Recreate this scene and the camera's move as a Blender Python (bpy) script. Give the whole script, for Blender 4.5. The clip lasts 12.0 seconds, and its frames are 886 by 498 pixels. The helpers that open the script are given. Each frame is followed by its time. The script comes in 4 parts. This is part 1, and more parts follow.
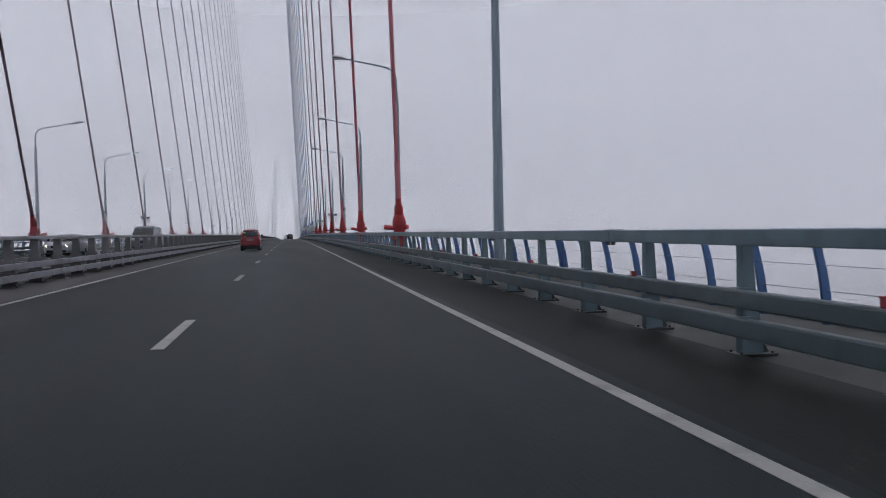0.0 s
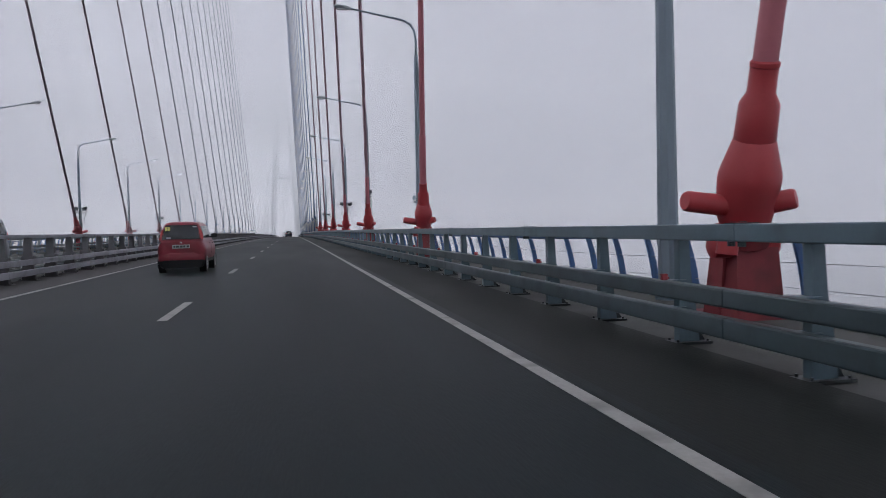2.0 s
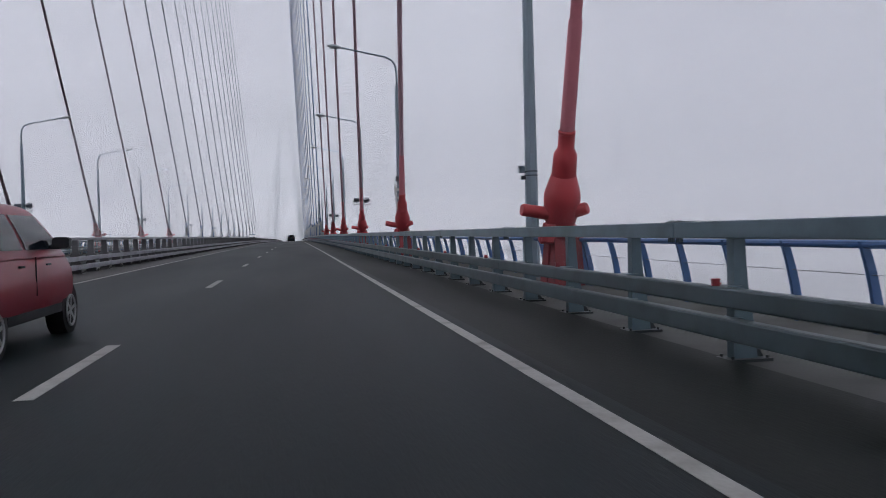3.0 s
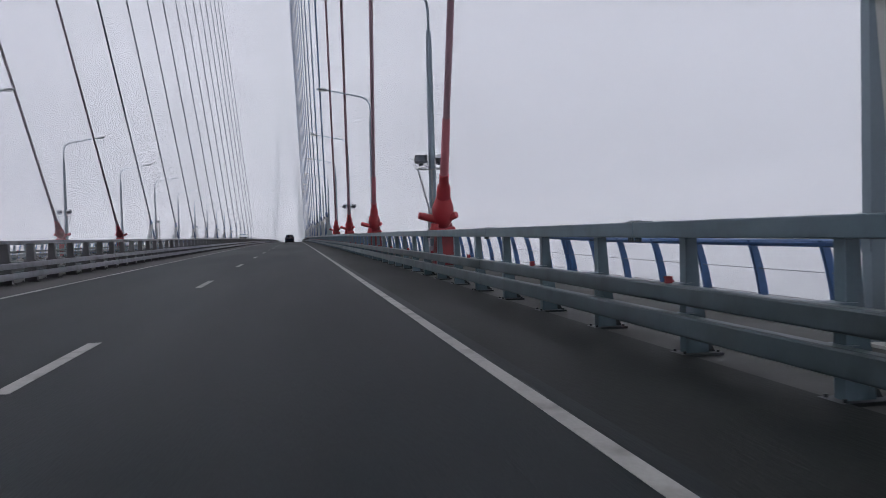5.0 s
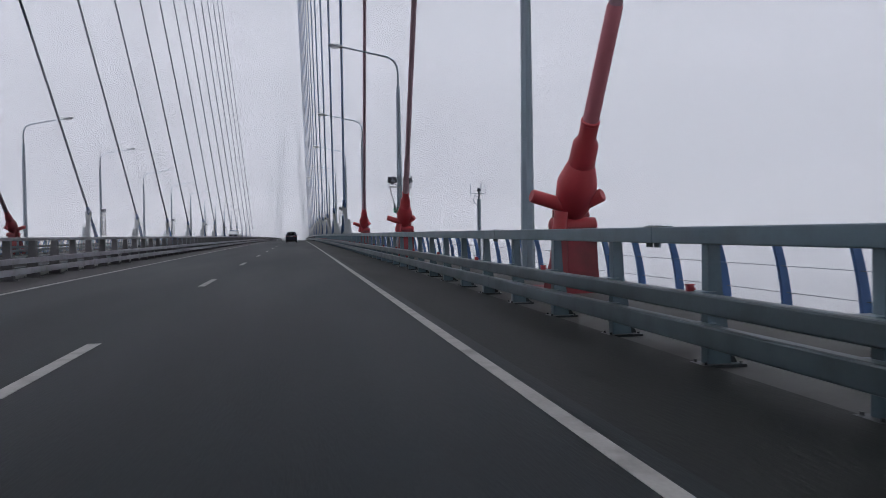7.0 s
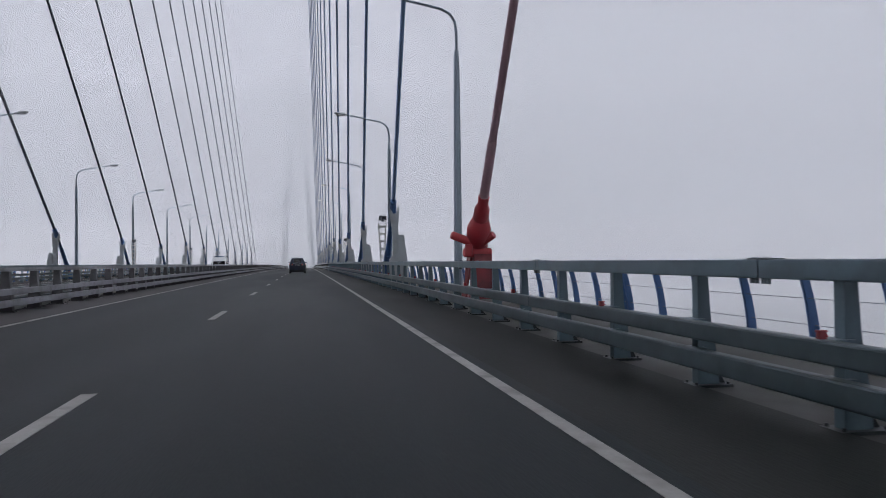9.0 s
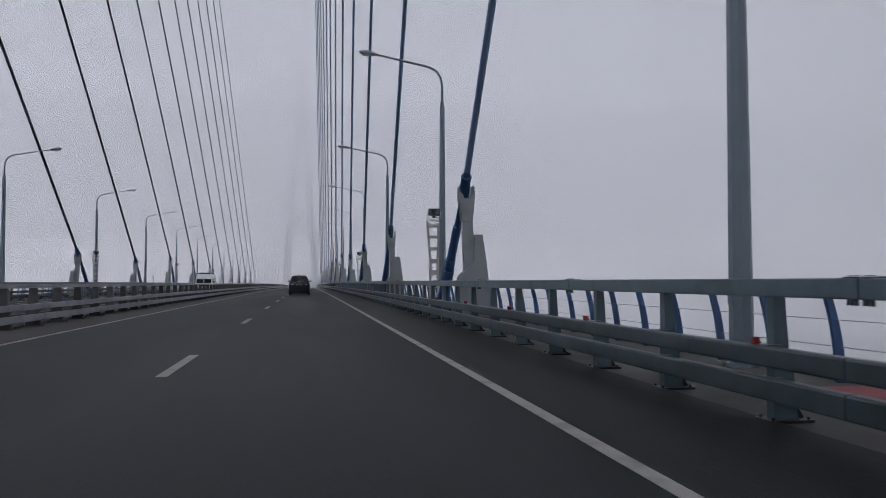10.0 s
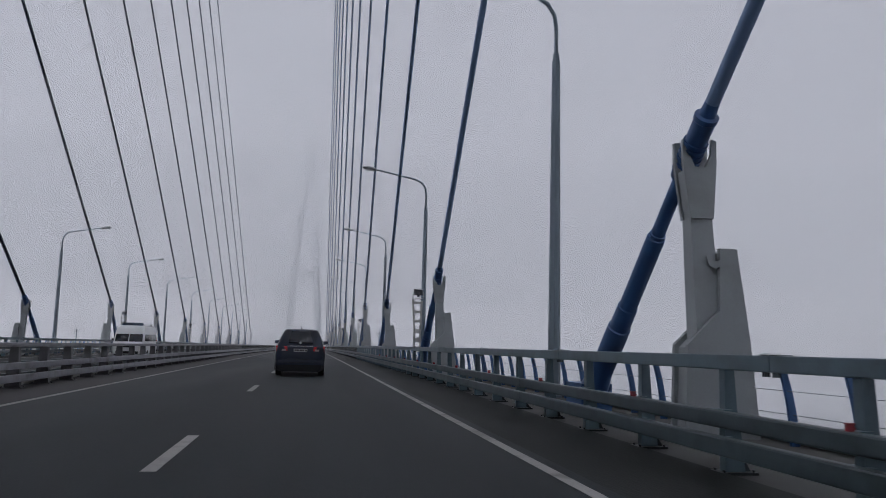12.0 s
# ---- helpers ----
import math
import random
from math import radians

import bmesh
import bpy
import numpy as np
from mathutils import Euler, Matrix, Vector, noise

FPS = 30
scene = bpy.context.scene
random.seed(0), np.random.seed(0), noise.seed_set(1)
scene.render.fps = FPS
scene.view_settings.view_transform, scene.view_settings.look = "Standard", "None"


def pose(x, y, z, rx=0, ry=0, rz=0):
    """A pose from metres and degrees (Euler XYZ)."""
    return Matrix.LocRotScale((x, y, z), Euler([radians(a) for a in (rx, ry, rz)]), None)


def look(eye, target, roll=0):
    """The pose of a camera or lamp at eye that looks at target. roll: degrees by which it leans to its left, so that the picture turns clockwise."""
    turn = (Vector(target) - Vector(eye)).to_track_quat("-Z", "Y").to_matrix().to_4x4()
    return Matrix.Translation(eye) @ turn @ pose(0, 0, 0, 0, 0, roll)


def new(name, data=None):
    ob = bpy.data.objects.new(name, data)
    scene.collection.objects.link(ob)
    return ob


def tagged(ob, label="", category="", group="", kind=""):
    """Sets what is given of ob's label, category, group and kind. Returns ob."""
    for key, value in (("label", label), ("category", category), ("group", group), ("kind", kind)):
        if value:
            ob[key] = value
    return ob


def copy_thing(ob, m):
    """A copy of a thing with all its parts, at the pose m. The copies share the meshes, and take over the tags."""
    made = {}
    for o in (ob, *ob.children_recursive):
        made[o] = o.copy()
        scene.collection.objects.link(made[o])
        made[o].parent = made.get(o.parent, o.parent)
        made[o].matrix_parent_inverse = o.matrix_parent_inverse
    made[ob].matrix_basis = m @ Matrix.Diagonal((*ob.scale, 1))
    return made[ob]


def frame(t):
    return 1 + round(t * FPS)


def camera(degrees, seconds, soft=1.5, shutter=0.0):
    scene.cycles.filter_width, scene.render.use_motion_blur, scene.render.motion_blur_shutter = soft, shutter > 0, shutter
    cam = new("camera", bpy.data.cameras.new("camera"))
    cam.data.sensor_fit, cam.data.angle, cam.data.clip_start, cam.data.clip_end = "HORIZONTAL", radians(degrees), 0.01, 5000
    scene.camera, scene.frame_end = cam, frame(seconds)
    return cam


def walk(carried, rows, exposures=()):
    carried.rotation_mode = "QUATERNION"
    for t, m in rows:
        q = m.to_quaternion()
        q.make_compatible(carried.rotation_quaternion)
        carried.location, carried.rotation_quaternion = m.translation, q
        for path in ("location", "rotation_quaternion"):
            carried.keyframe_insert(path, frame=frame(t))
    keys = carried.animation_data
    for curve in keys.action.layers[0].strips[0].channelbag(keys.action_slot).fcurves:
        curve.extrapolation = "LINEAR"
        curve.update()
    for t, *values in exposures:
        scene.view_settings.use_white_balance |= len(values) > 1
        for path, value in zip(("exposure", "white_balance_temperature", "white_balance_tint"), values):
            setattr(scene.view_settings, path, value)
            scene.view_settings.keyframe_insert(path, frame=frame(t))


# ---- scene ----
cam = camera(59.5, 12.0, soft=0.8, shutter=0.04)
PATH = [
    (0.0, pose(0.000, 0.17, 1.038, 88.76, 1.12, -11.09)),
    (0.5, pose(0.054, 8.45, 1.027, 88.76, 0.75, -11.33)),
    (1.0, pose(0.130, 16.82, 1.056, 88.70, 0.79, -11.34)),
    (1.5, pose(0.253, 25.30, 1.106, 88.55, 1.14, -11.22)),
    (2.0, pose(0.359, 33.96, 1.120, 88.48, 1.39, -11.07)),
    (2.5, pose(0.458, 42.65, 1.104, 88.50, 1.28, -10.90)),
    (3.0, pose(0.515, 51.29, 1.089, 88.78, 1.42, -10.82)),
    (3.2, pose(0.575, 54.86, 1.065, 88.80, 1.37, -10.70)),
    (4.8, pose(0.760, 83.64, 1.108, 88.72, 1.53, -10.74)),
    (5.0, pose(0.784, 87.32, 1.124, 88.74, 1.55, -10.79)),
    (5.5, pose(0.812, 96.41, 1.132, 88.75, 1.58, -10.69)),
    (6.0, pose(0.765, 105.46, 1.127, 88.91, 0.90, -10.72)),
    (6.5, pose(0.798, 114.71, 1.140, 88.78, 0.96, -10.63)),
    (7.0, pose(0.742, 123.94, 1.150, 88.71, 0.75, -10.57)),
    (7.2, pose(0.722, 127.62, 1.155, 88.78, 0.80, -10.65)),
    (8.8, pose(0.535, 157.80, 1.138, 88.92, 0.64, -10.42)),
    (9.0, pose(0.516, 161.59, 1.148, 90.75, 0.53, -10.07)),
    (9.5, pose(0.415, 171.15, 1.111, 94.06, -0.08, -9.47)),
    (10.0, pose(0.308, 180.62, 1.081, 92.24, 0.07, -9.93)),
    (10.5, pose(0.192, 190.25, 1.091, 91.51, 0.30, -9.77)),
    (11.0, pose(0.080, 199.91, 1.076, 91.26, 0.04, -9.83)),
    (11.5, pose(-0.037, 209.66, 1.040, 93.90, -0.98, -9.58)),
    (12.0, pose(-0.046, 219.32, 1.001, 97.01, -1.41, -9.71)),
]
walk(cam, PATH, exposures=[(0.0, 0.36), (3.0, 0.40), (6.0, 0.46), (7.0, 0.40), (9.0, 0.30), (9.5, 0.17), (10.0, 0.0), (10.5, -0.06), (11.0, -0.02), (11.5, 0.0), (12.0, -0.09)])

# ---- world and sun: fog over the sea, no shadows to speak of ----
world = bpy.data.worlds.new("overcast")
scene.world = world
world.use_nodes = True
wn, wl = world.node_tree.nodes, world.node_tree.links
wn.clear()
w_out = wn.new("ShaderNodeOutputWorld")
w_bg = wn.new("ShaderNodeBackground")
w_sky = wn.new("ShaderNodeTexSky")
w_sky.sky_type, w_sky.sun_disc = "NISHITA", False
w_sky.sun_elevation, w_sky.sun_rotation = radians(50), radians(-50)
w_cloud = wn.new("ShaderNodeMixRGB")
w_cloud.inputs[0].default_value = 0.93
w_co, w_sep, w_ramp, w_noise = wn.new("ShaderNodeTexCoord"), wn.new("ShaderNodeSeparateXYZ"), wn.new("ShaderNodeValToRGB"), wn.new("ShaderNodeTexNoise")
wl.new(w_co.outputs["Generated"], w_sep.inputs[0])
wl.new(w_sep.outputs["Z"], w_ramp.inputs[0])
w_ramp.color_ramp.elements[0].position, w_ramp.color_ramp.elements[1].position = 0.0, 0.7
w_ramp.color_ramp.elements[0].color, w_ramp.color_ramp.elements[1].color = (0.78, 0.785, 0.90, 1), (0.65, 0.672, 0.795, 1)
w_noise.inputs["Scale"].default_value, w_noise.inputs["Detail"].default_value = 2.2, 3
wl.new(w_co.outputs["Generated"], w_noise.inputs["Vector"])
w_soft = wn.new("ShaderNodeMapRange")
w_soft.inputs[1].default_value, w_soft.inputs[2].default_value, w_soft.inputs[3].default_value, w_soft.inputs[4].default_value = 0.3, 0.7, 9.5, 10.5
wl.new(w_noise.outputs[0], w_soft.inputs[0])
w_tint = wn.new("ShaderNodeVectorMath")
w_tint.operation = "SCALE"
wl.new(w_ramp.outputs[0], w_tint.inputs[0])
wl.new(w_soft.outputs[0], w_tint.inputs["Scale"])
w_side = wn.new("ShaderNodeMapRange")                # the hidden sun stands to the west, ahead of the drive
w_side.inputs[1].default_value, w_side.inputs[2].default_value, w_side.inputs[3].default_value, w_side.inputs[4].default_value = -1.0, 1.0, 1.22, 0.60
wl.new(w_sep.outputs["X"], w_side.inputs[0])
w_east = wn.new("ShaderNodeVectorMath")
w_east.operation = "SCALE"
wl.new(w_tint.outputs[0], w_east.inputs[0])
wl.new(w_side.outputs[0], w_east.inputs["Scale"])
wl.new(w_east.outputs[0], w_cloud.inputs[2])
wl.new(w_sky.outputs[0], w_cloud.inputs[1])
wl.new(w_cloud.outputs[0], w_bg.inputs[0])
w_bg.inputs[1].default_value = 0.166
wl.new(w_bg.outputs[0], w_out.inputs[0])
sun = new("sun", bpy.data.lights.new("sun", "SUN"))
sun.data.energy, sun.data.angle, sun.data.color = 0.5, radians(50), (1.0, 0.96, 0.92)
sun.matrix_world = look((-51, 43, 80), (0, 0, 0))

# ---- materials ----
def mat(name, color, rough=0.6, metal=0.0, vary=0.15, scale=3.0, grain=0.1, grain_scale=60.0, bump=0.05, stain=None, stain_scale=0.6, stain_at=0.62, stretch=(1, 1, 1), spec=0.5, space="Object", island=0.0):
    """A painted or mineral surface: base colour with broad and fine variation, an optional stain colour in patches, and fine relief."""
    m = bpy.data.materials.new(name)
    m.use_nodes = True
    n, l = m.node_tree.nodes, m.node_tree.links
    b = n["Principled BSDF"]
    co = n.new("ShaderNodeTexCoord")
    mp = n.new("ShaderNodeMapping")
    mp.inputs["Scale"].default_value = stretch
    l.new(co.outputs[space], mp.inputs[0])
    big = n.new("ShaderNodeTexNoise")
    big.inputs["Scale"].default_value, big.inputs["Detail"].default_value = scale, 5
    fine = n.new("ShaderNodeTexNoise")
    fine.inputs["Scale"].default_value, fine.inputs["Detail"].default_value = grain_scale, 3
    for t in (big, fine):
        l.new(mp.outputs[0], t.inputs["Vector"])
    val = n.new("ShaderNodeMath")
    val.operation = "MULTIPLY_ADD"
    l.new(big.outputs[0], val.inputs[0])
    val.inputs[1].default_value, val.inputs[2].default_value = 2 * vary, 1 - vary
    val2 = n.new("ShaderNodeMath")
    val2.operation = "MULTIPLY_ADD"
    l.new(fine.outputs[0], val2.inputs[0])
    val2.inputs[1].default_value = 2 * grain
    l.new(val.outputs[0], val2.inputs[2])
    val3 = n.new("ShaderNodeMath")
    val3.operation = "SUBTRACT"
    l.new(val2.outputs[0], val3.inputs[0])
    val3.inputs[1].default_value = grain
    last = val3
    if island:
        info = n.new("ShaderNodeObjectInfo")
        v4 = n.new("ShaderNodeMath")
        v4.operation = "MULTIPLY_ADD"
        l.new(info.outputs["Random"], v4.inputs[0])
        v4.inputs[1].default_value = island
        l.new(val3.outputs[0], v4.inputs[2])
        last = v4
    mul = n.new("ShaderNodeVectorMath")
    mul.operation = "SCALE"
    mul.inputs[0].default_value = color
    l.new(last.outputs[0], mul.inputs["Scale"])
    out = mul.outputs[0]
    if stain:
        st = n.new("ShaderNodeTexNoise")
        st.inputs["Scale"].default_value, st.inputs["Detail"].default_value = stain_scale, 6
        l.new(mp.outputs[0], st.inputs["Vector"])
        ramp = n.new("ShaderNodeMapRange")
        ramp.inputs[1].default_value, ramp.inputs[2].default_value = stain_at - 0.1, stain_at + 0.12
        l.new(st.outputs[0], ramp.inputs[0])
        mix = n.new("ShaderNodeMixRGB")
        l.new(ramp.outputs[0], mix.inputs[0])
        l.new(out, mix.inputs[1])
        mix.inputs[2].default_value = (*stain, 1)
        out = mix.outputs[0]
    l.new(out, b.inputs["Base Color"])
    b.inputs["Metallic"].default_value = metal
    b.inputs["Specular IOR Level"].default_value = spec
    rr = n.new("ShaderNodeMath")
    rr.operation = "MULTIPLY_ADD"
    l.new(big.outputs[0], rr.inputs[0])
    rr.inputs[1].default_value, rr.inputs[2].default_value = 0.25, rough - 0.12
    l.new(rr.outputs[0], b.inputs["Roughness"])
    if bump:
        bp = n.new("ShaderNodeBump")
        bp.inputs["Strength"].default_value, bp.inputs["Distance"].default_value = bump, 0.01
        l.new(fine.outputs[0], bp.inputs["Height"])
        l.new(bp.outputs[0], b.inputs["Normal"])
    return m


def glow(name, color, strength):
    m = bpy.data.materials.new(name)
    m.use_nodes = True
    b = m.node_tree.nodes["Principled BSDF"]
    b.inputs["Base Color"].default_value = (*color, 1)
    b.inputs["Emission Color"].default_value = (*color, 1)
    b.inputs["Emission Strength"].default_value = strength
    return m


def fog_mat(name, cover, drift=False):
    """A thin veil of droplets: most light goes straight on, the rest is scattered to both sides. drift: none just over the roadway, full beside and above it."""
    m = bpy.data.materials.new(name)
    m.use_nodes = True
    n, l = m.node_tree.nodes, m.node_tree.links
    n.clear()
    out, mix, half = n.new("ShaderNodeOutputMaterial"), n.new("ShaderNodeMixShader"), n.new("ShaderNodeMixShader")
    clear, back, front = n.new("ShaderNodeBsdfTransparent"), n.new("ShaderNodeBsdfDiffuse"), n.new("ShaderNodeBsdfTranslucent")
    for b in (back, front):
        b.inputs[0].default_value = (0.99, 0.99, 0.99, 1)
    half.inputs[0].default_value = 0.5
    l.new(back.outputs[0], half.inputs[1])
    l.new(front.outputs[0], half.inputs[2])
    mix.inputs[0].default_value = cover
    if drift:
        co, sep, most, top, mul = n.new("ShaderNodeTexCoord"), n.new("ShaderNodeSeparateXYZ"), n.new("ShaderNodeMath"), n.new("ShaderNodeMath"), n.new("ShaderNodeMath")
        l.new(co.outputs["Object"], sep.inputs[0])
        ramps = []
        for axis, a, b in (("X", -7.2, -12.0), ("X", 4.6, 10.0), ("Z", 11.0, 26.0), ("Z", 155.0, 100.0)):
            r = n.new("ShaderNodeMapRange")
            r.interpolation_type = "SMOOTHSTEP"
            r.inputs[1].default_value, r.inputs[2].default_value, r.inputs[3].default_value, r.inputs[4].default_value = min(a, b), max(a, b), float(a > b), float(a < b)
            l.new(sep.outputs[axis], r.inputs[0])
            ramps.append(r.outputs[0])
        most.operation = top.operation = "MAXIMUM"
        mul.operation = "MULTIPLY"
        scale = n.new("ShaderNodeMath")
        scale.operation = "MULTIPLY"
        scale.inputs[1].default_value = cover
        l.new(ramps[0], most.inputs[0])
        l.new(ramps[1], most.inputs[1])
        l.new(most.outputs[0], top.inputs[0])
        l.new(ramps[2], top.inputs[1])
        l.new(top.outputs[0], mul.inputs[0])
        l.new(ramps[3], mul.inputs[1])
        l.new(mul.outputs[0], scale.inputs[0])
        l.new(scale.outputs[0], mix.inputs[0])
    l.new(clear.outputs[0], mix.inputs[1])
    l.new(half.outputs[0], mix.inputs[2])
    l.new(mix.outputs[0], out.inputs[0])
    return m


asphalt = mat("asphalt", (0.0031, 0.0075, 0.0087), 0.6, vary=0.22, scale=0.25, grain=0.3, grain_scale=55, bump=0.25, stain=(0.0014, 0.0034, 0.0043), stain_scale=0.12, stain_at=0.55, stretch=(1, 0.12, 1), spec=0.135)


def wear_tracks(m, depth, scale):
    """Long streaks along the lanes: tracks polished by tyres and oil drips between them."""
    n, l = m.node_tree.nodes, m.node_tree.links
    b = n["Principled BSDF"]
    was = b.inputs["Base Color"].links[0].from_socket
    co, mp, st, ra, mu = n.new("ShaderNodeTexCoord"), n.new("ShaderNodeMapping"), n.new("ShaderNodeTexNoise"), n.new("ShaderNodeMapRange"), n.new("ShaderNodeVectorMath")
    mp.inputs["Scale"].default_value = (1.0, 0.006, 1.0)
    l.new(co.outputs["Object"], mp.inputs[0])
    l.new(mp.outputs[0], st.inputs["Vector"])
    st.inputs["Scale"].default_value, st.inputs["Detail"].default_value = scale, 4
    ra.inputs[1].default_value, ra.inputs[2].default_value = 0.3, 0.7
    ra.inputs[3].default_value, ra.inputs[4].default_value = 1 - depth, 1 + depth
    l.new(st.outputs[0], ra.inputs[0])
    mu.operation = "SCALE"
    l.new(was, mu.inputs[0])
    l.new(ra.outputs[0], mu.inputs["Scale"])
    l.new(mu.outputs[0], b.inputs["Base Color"])


wear_tracks(asphalt, 0.2, 0.9)
shoulder_mat = mat("dusty_asphalt", (0.0071, 0.0088, 0.0074), 0.68, vary=0.3, scale=0.5, grain=0.25, grain_scale=40, bump=0.35, stain=(0.0110, 0.0125, 0.0104), stain_scale=0.35, stain_at=0.54, stretch=(1, 0.2, 1), spec=0.15)
median_mat = mat("dusty_median_asphalt", (0.0499, 0.0464, 0.0473), 0.85, vary=0.25, scale=0.5, grain=0.25, grain_scale=40, bump=0.3, stain=(0.0645, 0.0585, 0.0568), stain_scale=0.4, stain_at=0.52, stretch=(1, 0.2, 1), spec=0.35)
concrete = mat("concrete", (0.0629, 0.0649, 0.0596), 0.9, vary=0.2, scale=0.8, grain=0.12, grain_scale=25, bump=0.2, stain=(0.0383, 0.0381, 0.0338), stain_scale=0.7, stain_at=0.54)
line_paint = mat("line_paint", (0.2534, 0.2439, 0.2249), 0.7, vary=0.15, scale=1.5, grain=0.2, grain_scale=35, bump=0.15, stain=(0.1267, 0.1204, 0.1109), stain_scale=2.2, stain_at=0.60)
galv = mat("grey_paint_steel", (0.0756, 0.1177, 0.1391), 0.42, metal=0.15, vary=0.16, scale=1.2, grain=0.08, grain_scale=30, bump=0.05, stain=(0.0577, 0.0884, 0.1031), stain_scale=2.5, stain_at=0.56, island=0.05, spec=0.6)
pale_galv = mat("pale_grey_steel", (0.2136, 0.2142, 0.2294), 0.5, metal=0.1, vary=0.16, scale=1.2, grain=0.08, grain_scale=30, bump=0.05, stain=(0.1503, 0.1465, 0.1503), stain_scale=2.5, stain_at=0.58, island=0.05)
post_galv = mat("dull_grey_steel", (0.0924, 0.0924, 0.0968), 0.55, metal=0.1, vary=0.18, scale=1.5, grain=0.1, grain_scale=30, bump=0.08, stain=(0.0528, 0.0510, 0.0510), stain_scale=2.0, stain_at=0.56, island=0.05, spec=0.4)
dirty_galv = mat("dirty_grey_steel", (0.0209, 0.0269, 0.0286), 0.5, metal=0.1, vary=0.2, scale=1.5, grain=0.1, grain_scale=30, bump=0.08, stain=(0.0149, 0.0182, 0.0183), stain_scale=1.6, stain_at=0.55, island=0.06, spec=0.4)
mid_galv = mat("mid_grey_steel", (0.0353, 0.0549, 0.0626), 0.45, metal=0.1, vary=0.2, scale=1.2, grain=0.1, grain_scale=30, bump=0.08, stain=(0.0248, 0.0380, 0.0421), stain_scale=3.2, stain_at=0.56, island=0.05, spec=0.55)
blue_paint = mat("blue_paint", (0.0293, 0.0837, 0.2066), 0.5, vary=0.14, scale=1.5, grain=0.06, grain_scale=40, bump=0.03, stain=(0.0322, 0.0706, 0.1613), stain_scale=1.2, stain_at=0.6)
red_paint = mat("red_paint", (0.3360, 0.0288, 0.0352), 0.5, vary=0.16, scale=1.6, grain=0.06, grain_scale=40, bump=0.05, stain=(0.2880, 0.0280, 0.0320), stain_scale=1.4, stain_at=0.58)
# Blue lightened to carry the airlight of the fog before the cables.
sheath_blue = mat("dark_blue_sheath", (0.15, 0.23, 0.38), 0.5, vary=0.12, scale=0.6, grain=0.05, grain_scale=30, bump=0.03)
# Darker copies for the left-hand stays: their backlit shade put into the colour.
sheath_shaded = mat("shaded_blue_sheath", (0.055, 0.065, 0.090), 0.5, vary=0.12, scale=0.6, grain=0.05, grain_scale=30, bump=0.03)
shaded_mauve = mat("shaded_mauve_sheath", (0.13, 0.085, 0.097), 0.6, vary=0.12, scale=1.0, grain=0.05, grain_scale=30, bump=0.03)
shaded_red = mat("shaded_red_paint", (0.2295, 0.0289, 0.0357), 0.6, vary=0.2, scale=1.6, grain=0.08, grain_scale=40, bump=0.05, stain=(0.1615, 0.0255, 0.0289), stain_scale=1.4, stain_at=0.56)
weathered_red = mat("weathered_red_paint", (0.20, 0.024, 0.030), 0.65, vary=0.25, scale=1.8, grain=0.1, grain_scale=40, bump=0.08, stain=(0.11, 0.022, 0.024), stain_scale=1.5, stain_at=0.55)
# Both red sheaths are paled: near haze is mixed into their colour.
mauve_sheath = mat("hazed_mauve_sheath", (0.2993, 0.1760, 0.2020), 0.6, vary=0.12, scale=1.0, grain=0.05, grain_scale=30, bump=0.03)
hazed_red = mat("hazed_red_sheath", (0.40, 0.125, 0.145), 0.6, vary=0.12, scale=1.0, grain=0.05, grain_scale=30, bump=0.03)
white_paint = mat("white_paint_steel", (0.2646, 0.2860, 0.2911), 0.55, vary=0.12, scale=1.2, grain=0.06, grain_scale=35, bump=0.04, stain=(0.1878, 0.1980, 0.1940), stain_scale=1.0, stain_at=0.63)
fork_paint = mat("grey_stand_steel", (0.20, 0.20, 0.205), 0.55, metal=0.1, vary=0.14, scale=1.2, grain=0.06, grain_scale=35, bump=0.04, stain=(0.13, 0.12, 0.115), stain_scale=1.5, stain_at=0.6)
stand_paint = mat("beige_paint_steel", (0.3432, 0.3432, 0.3198), 0.55, vary=0.12, scale=1.2, grain=0.06, grain_scale=35, bump=0.04, stain=(0.2340, 0.2184, 0.1950), stain_scale=1.5, stain_at=0.64)
pole_paint = mat("pole_paint", (0.1496, 0.1892, 0.2200), 0.5, metal=0.2, vary=0.14, scale=0.8, grain=0.06, grain_scale=25, bump=0.03)
dark_metal = mat("dark_metal", (0.045, 0.055, 0.07), 0.5, metal=0.3, vary=0.15, scale=4, grain=0.06, bump=0.03)
drum_paint = mat("floodlight_grey", (0.085, 0.095, 0.11), 0.5, metal=0.2, vary=0.15, scale=4, grain=0.06, bump=0.03)
flood_lens = mat("floodlight_glass", (0.32, 0.33, 0.34), 0.2, vary=0.05, grain=0.03, bump=0.0)
lens = mat("lamp_glass", (0.55, 0.56, 0.55), 0.2, vary=0.05, grain=0.03, bump=0.0)
wire_mat = mat("wire_rope", (0.10, 0.11, 0.12), 0.5, metal=0.5, vary=0.1, bump=0.0)
red_box_mat = mat("red_plastic", (0.1800, 0.0080, 0.0150), 0.4, vary=0.1, scale=6, bump=0.02)
pylon_mat = mat("pylon_concrete", (0.27, 0.28, 0.29), 0.9, vary=0.15, scale=0.05, grain=0.05, grain_scale=1.0, bump=0.1)
sea_mat = mat("sea_water", (0.0245, 0.0385, 0.0455), 0.28, vary=0.25, scale=0.02, grain=0.1, grain_scale=0.35, bump=1.0, stretch=(1, 1.6, 1))


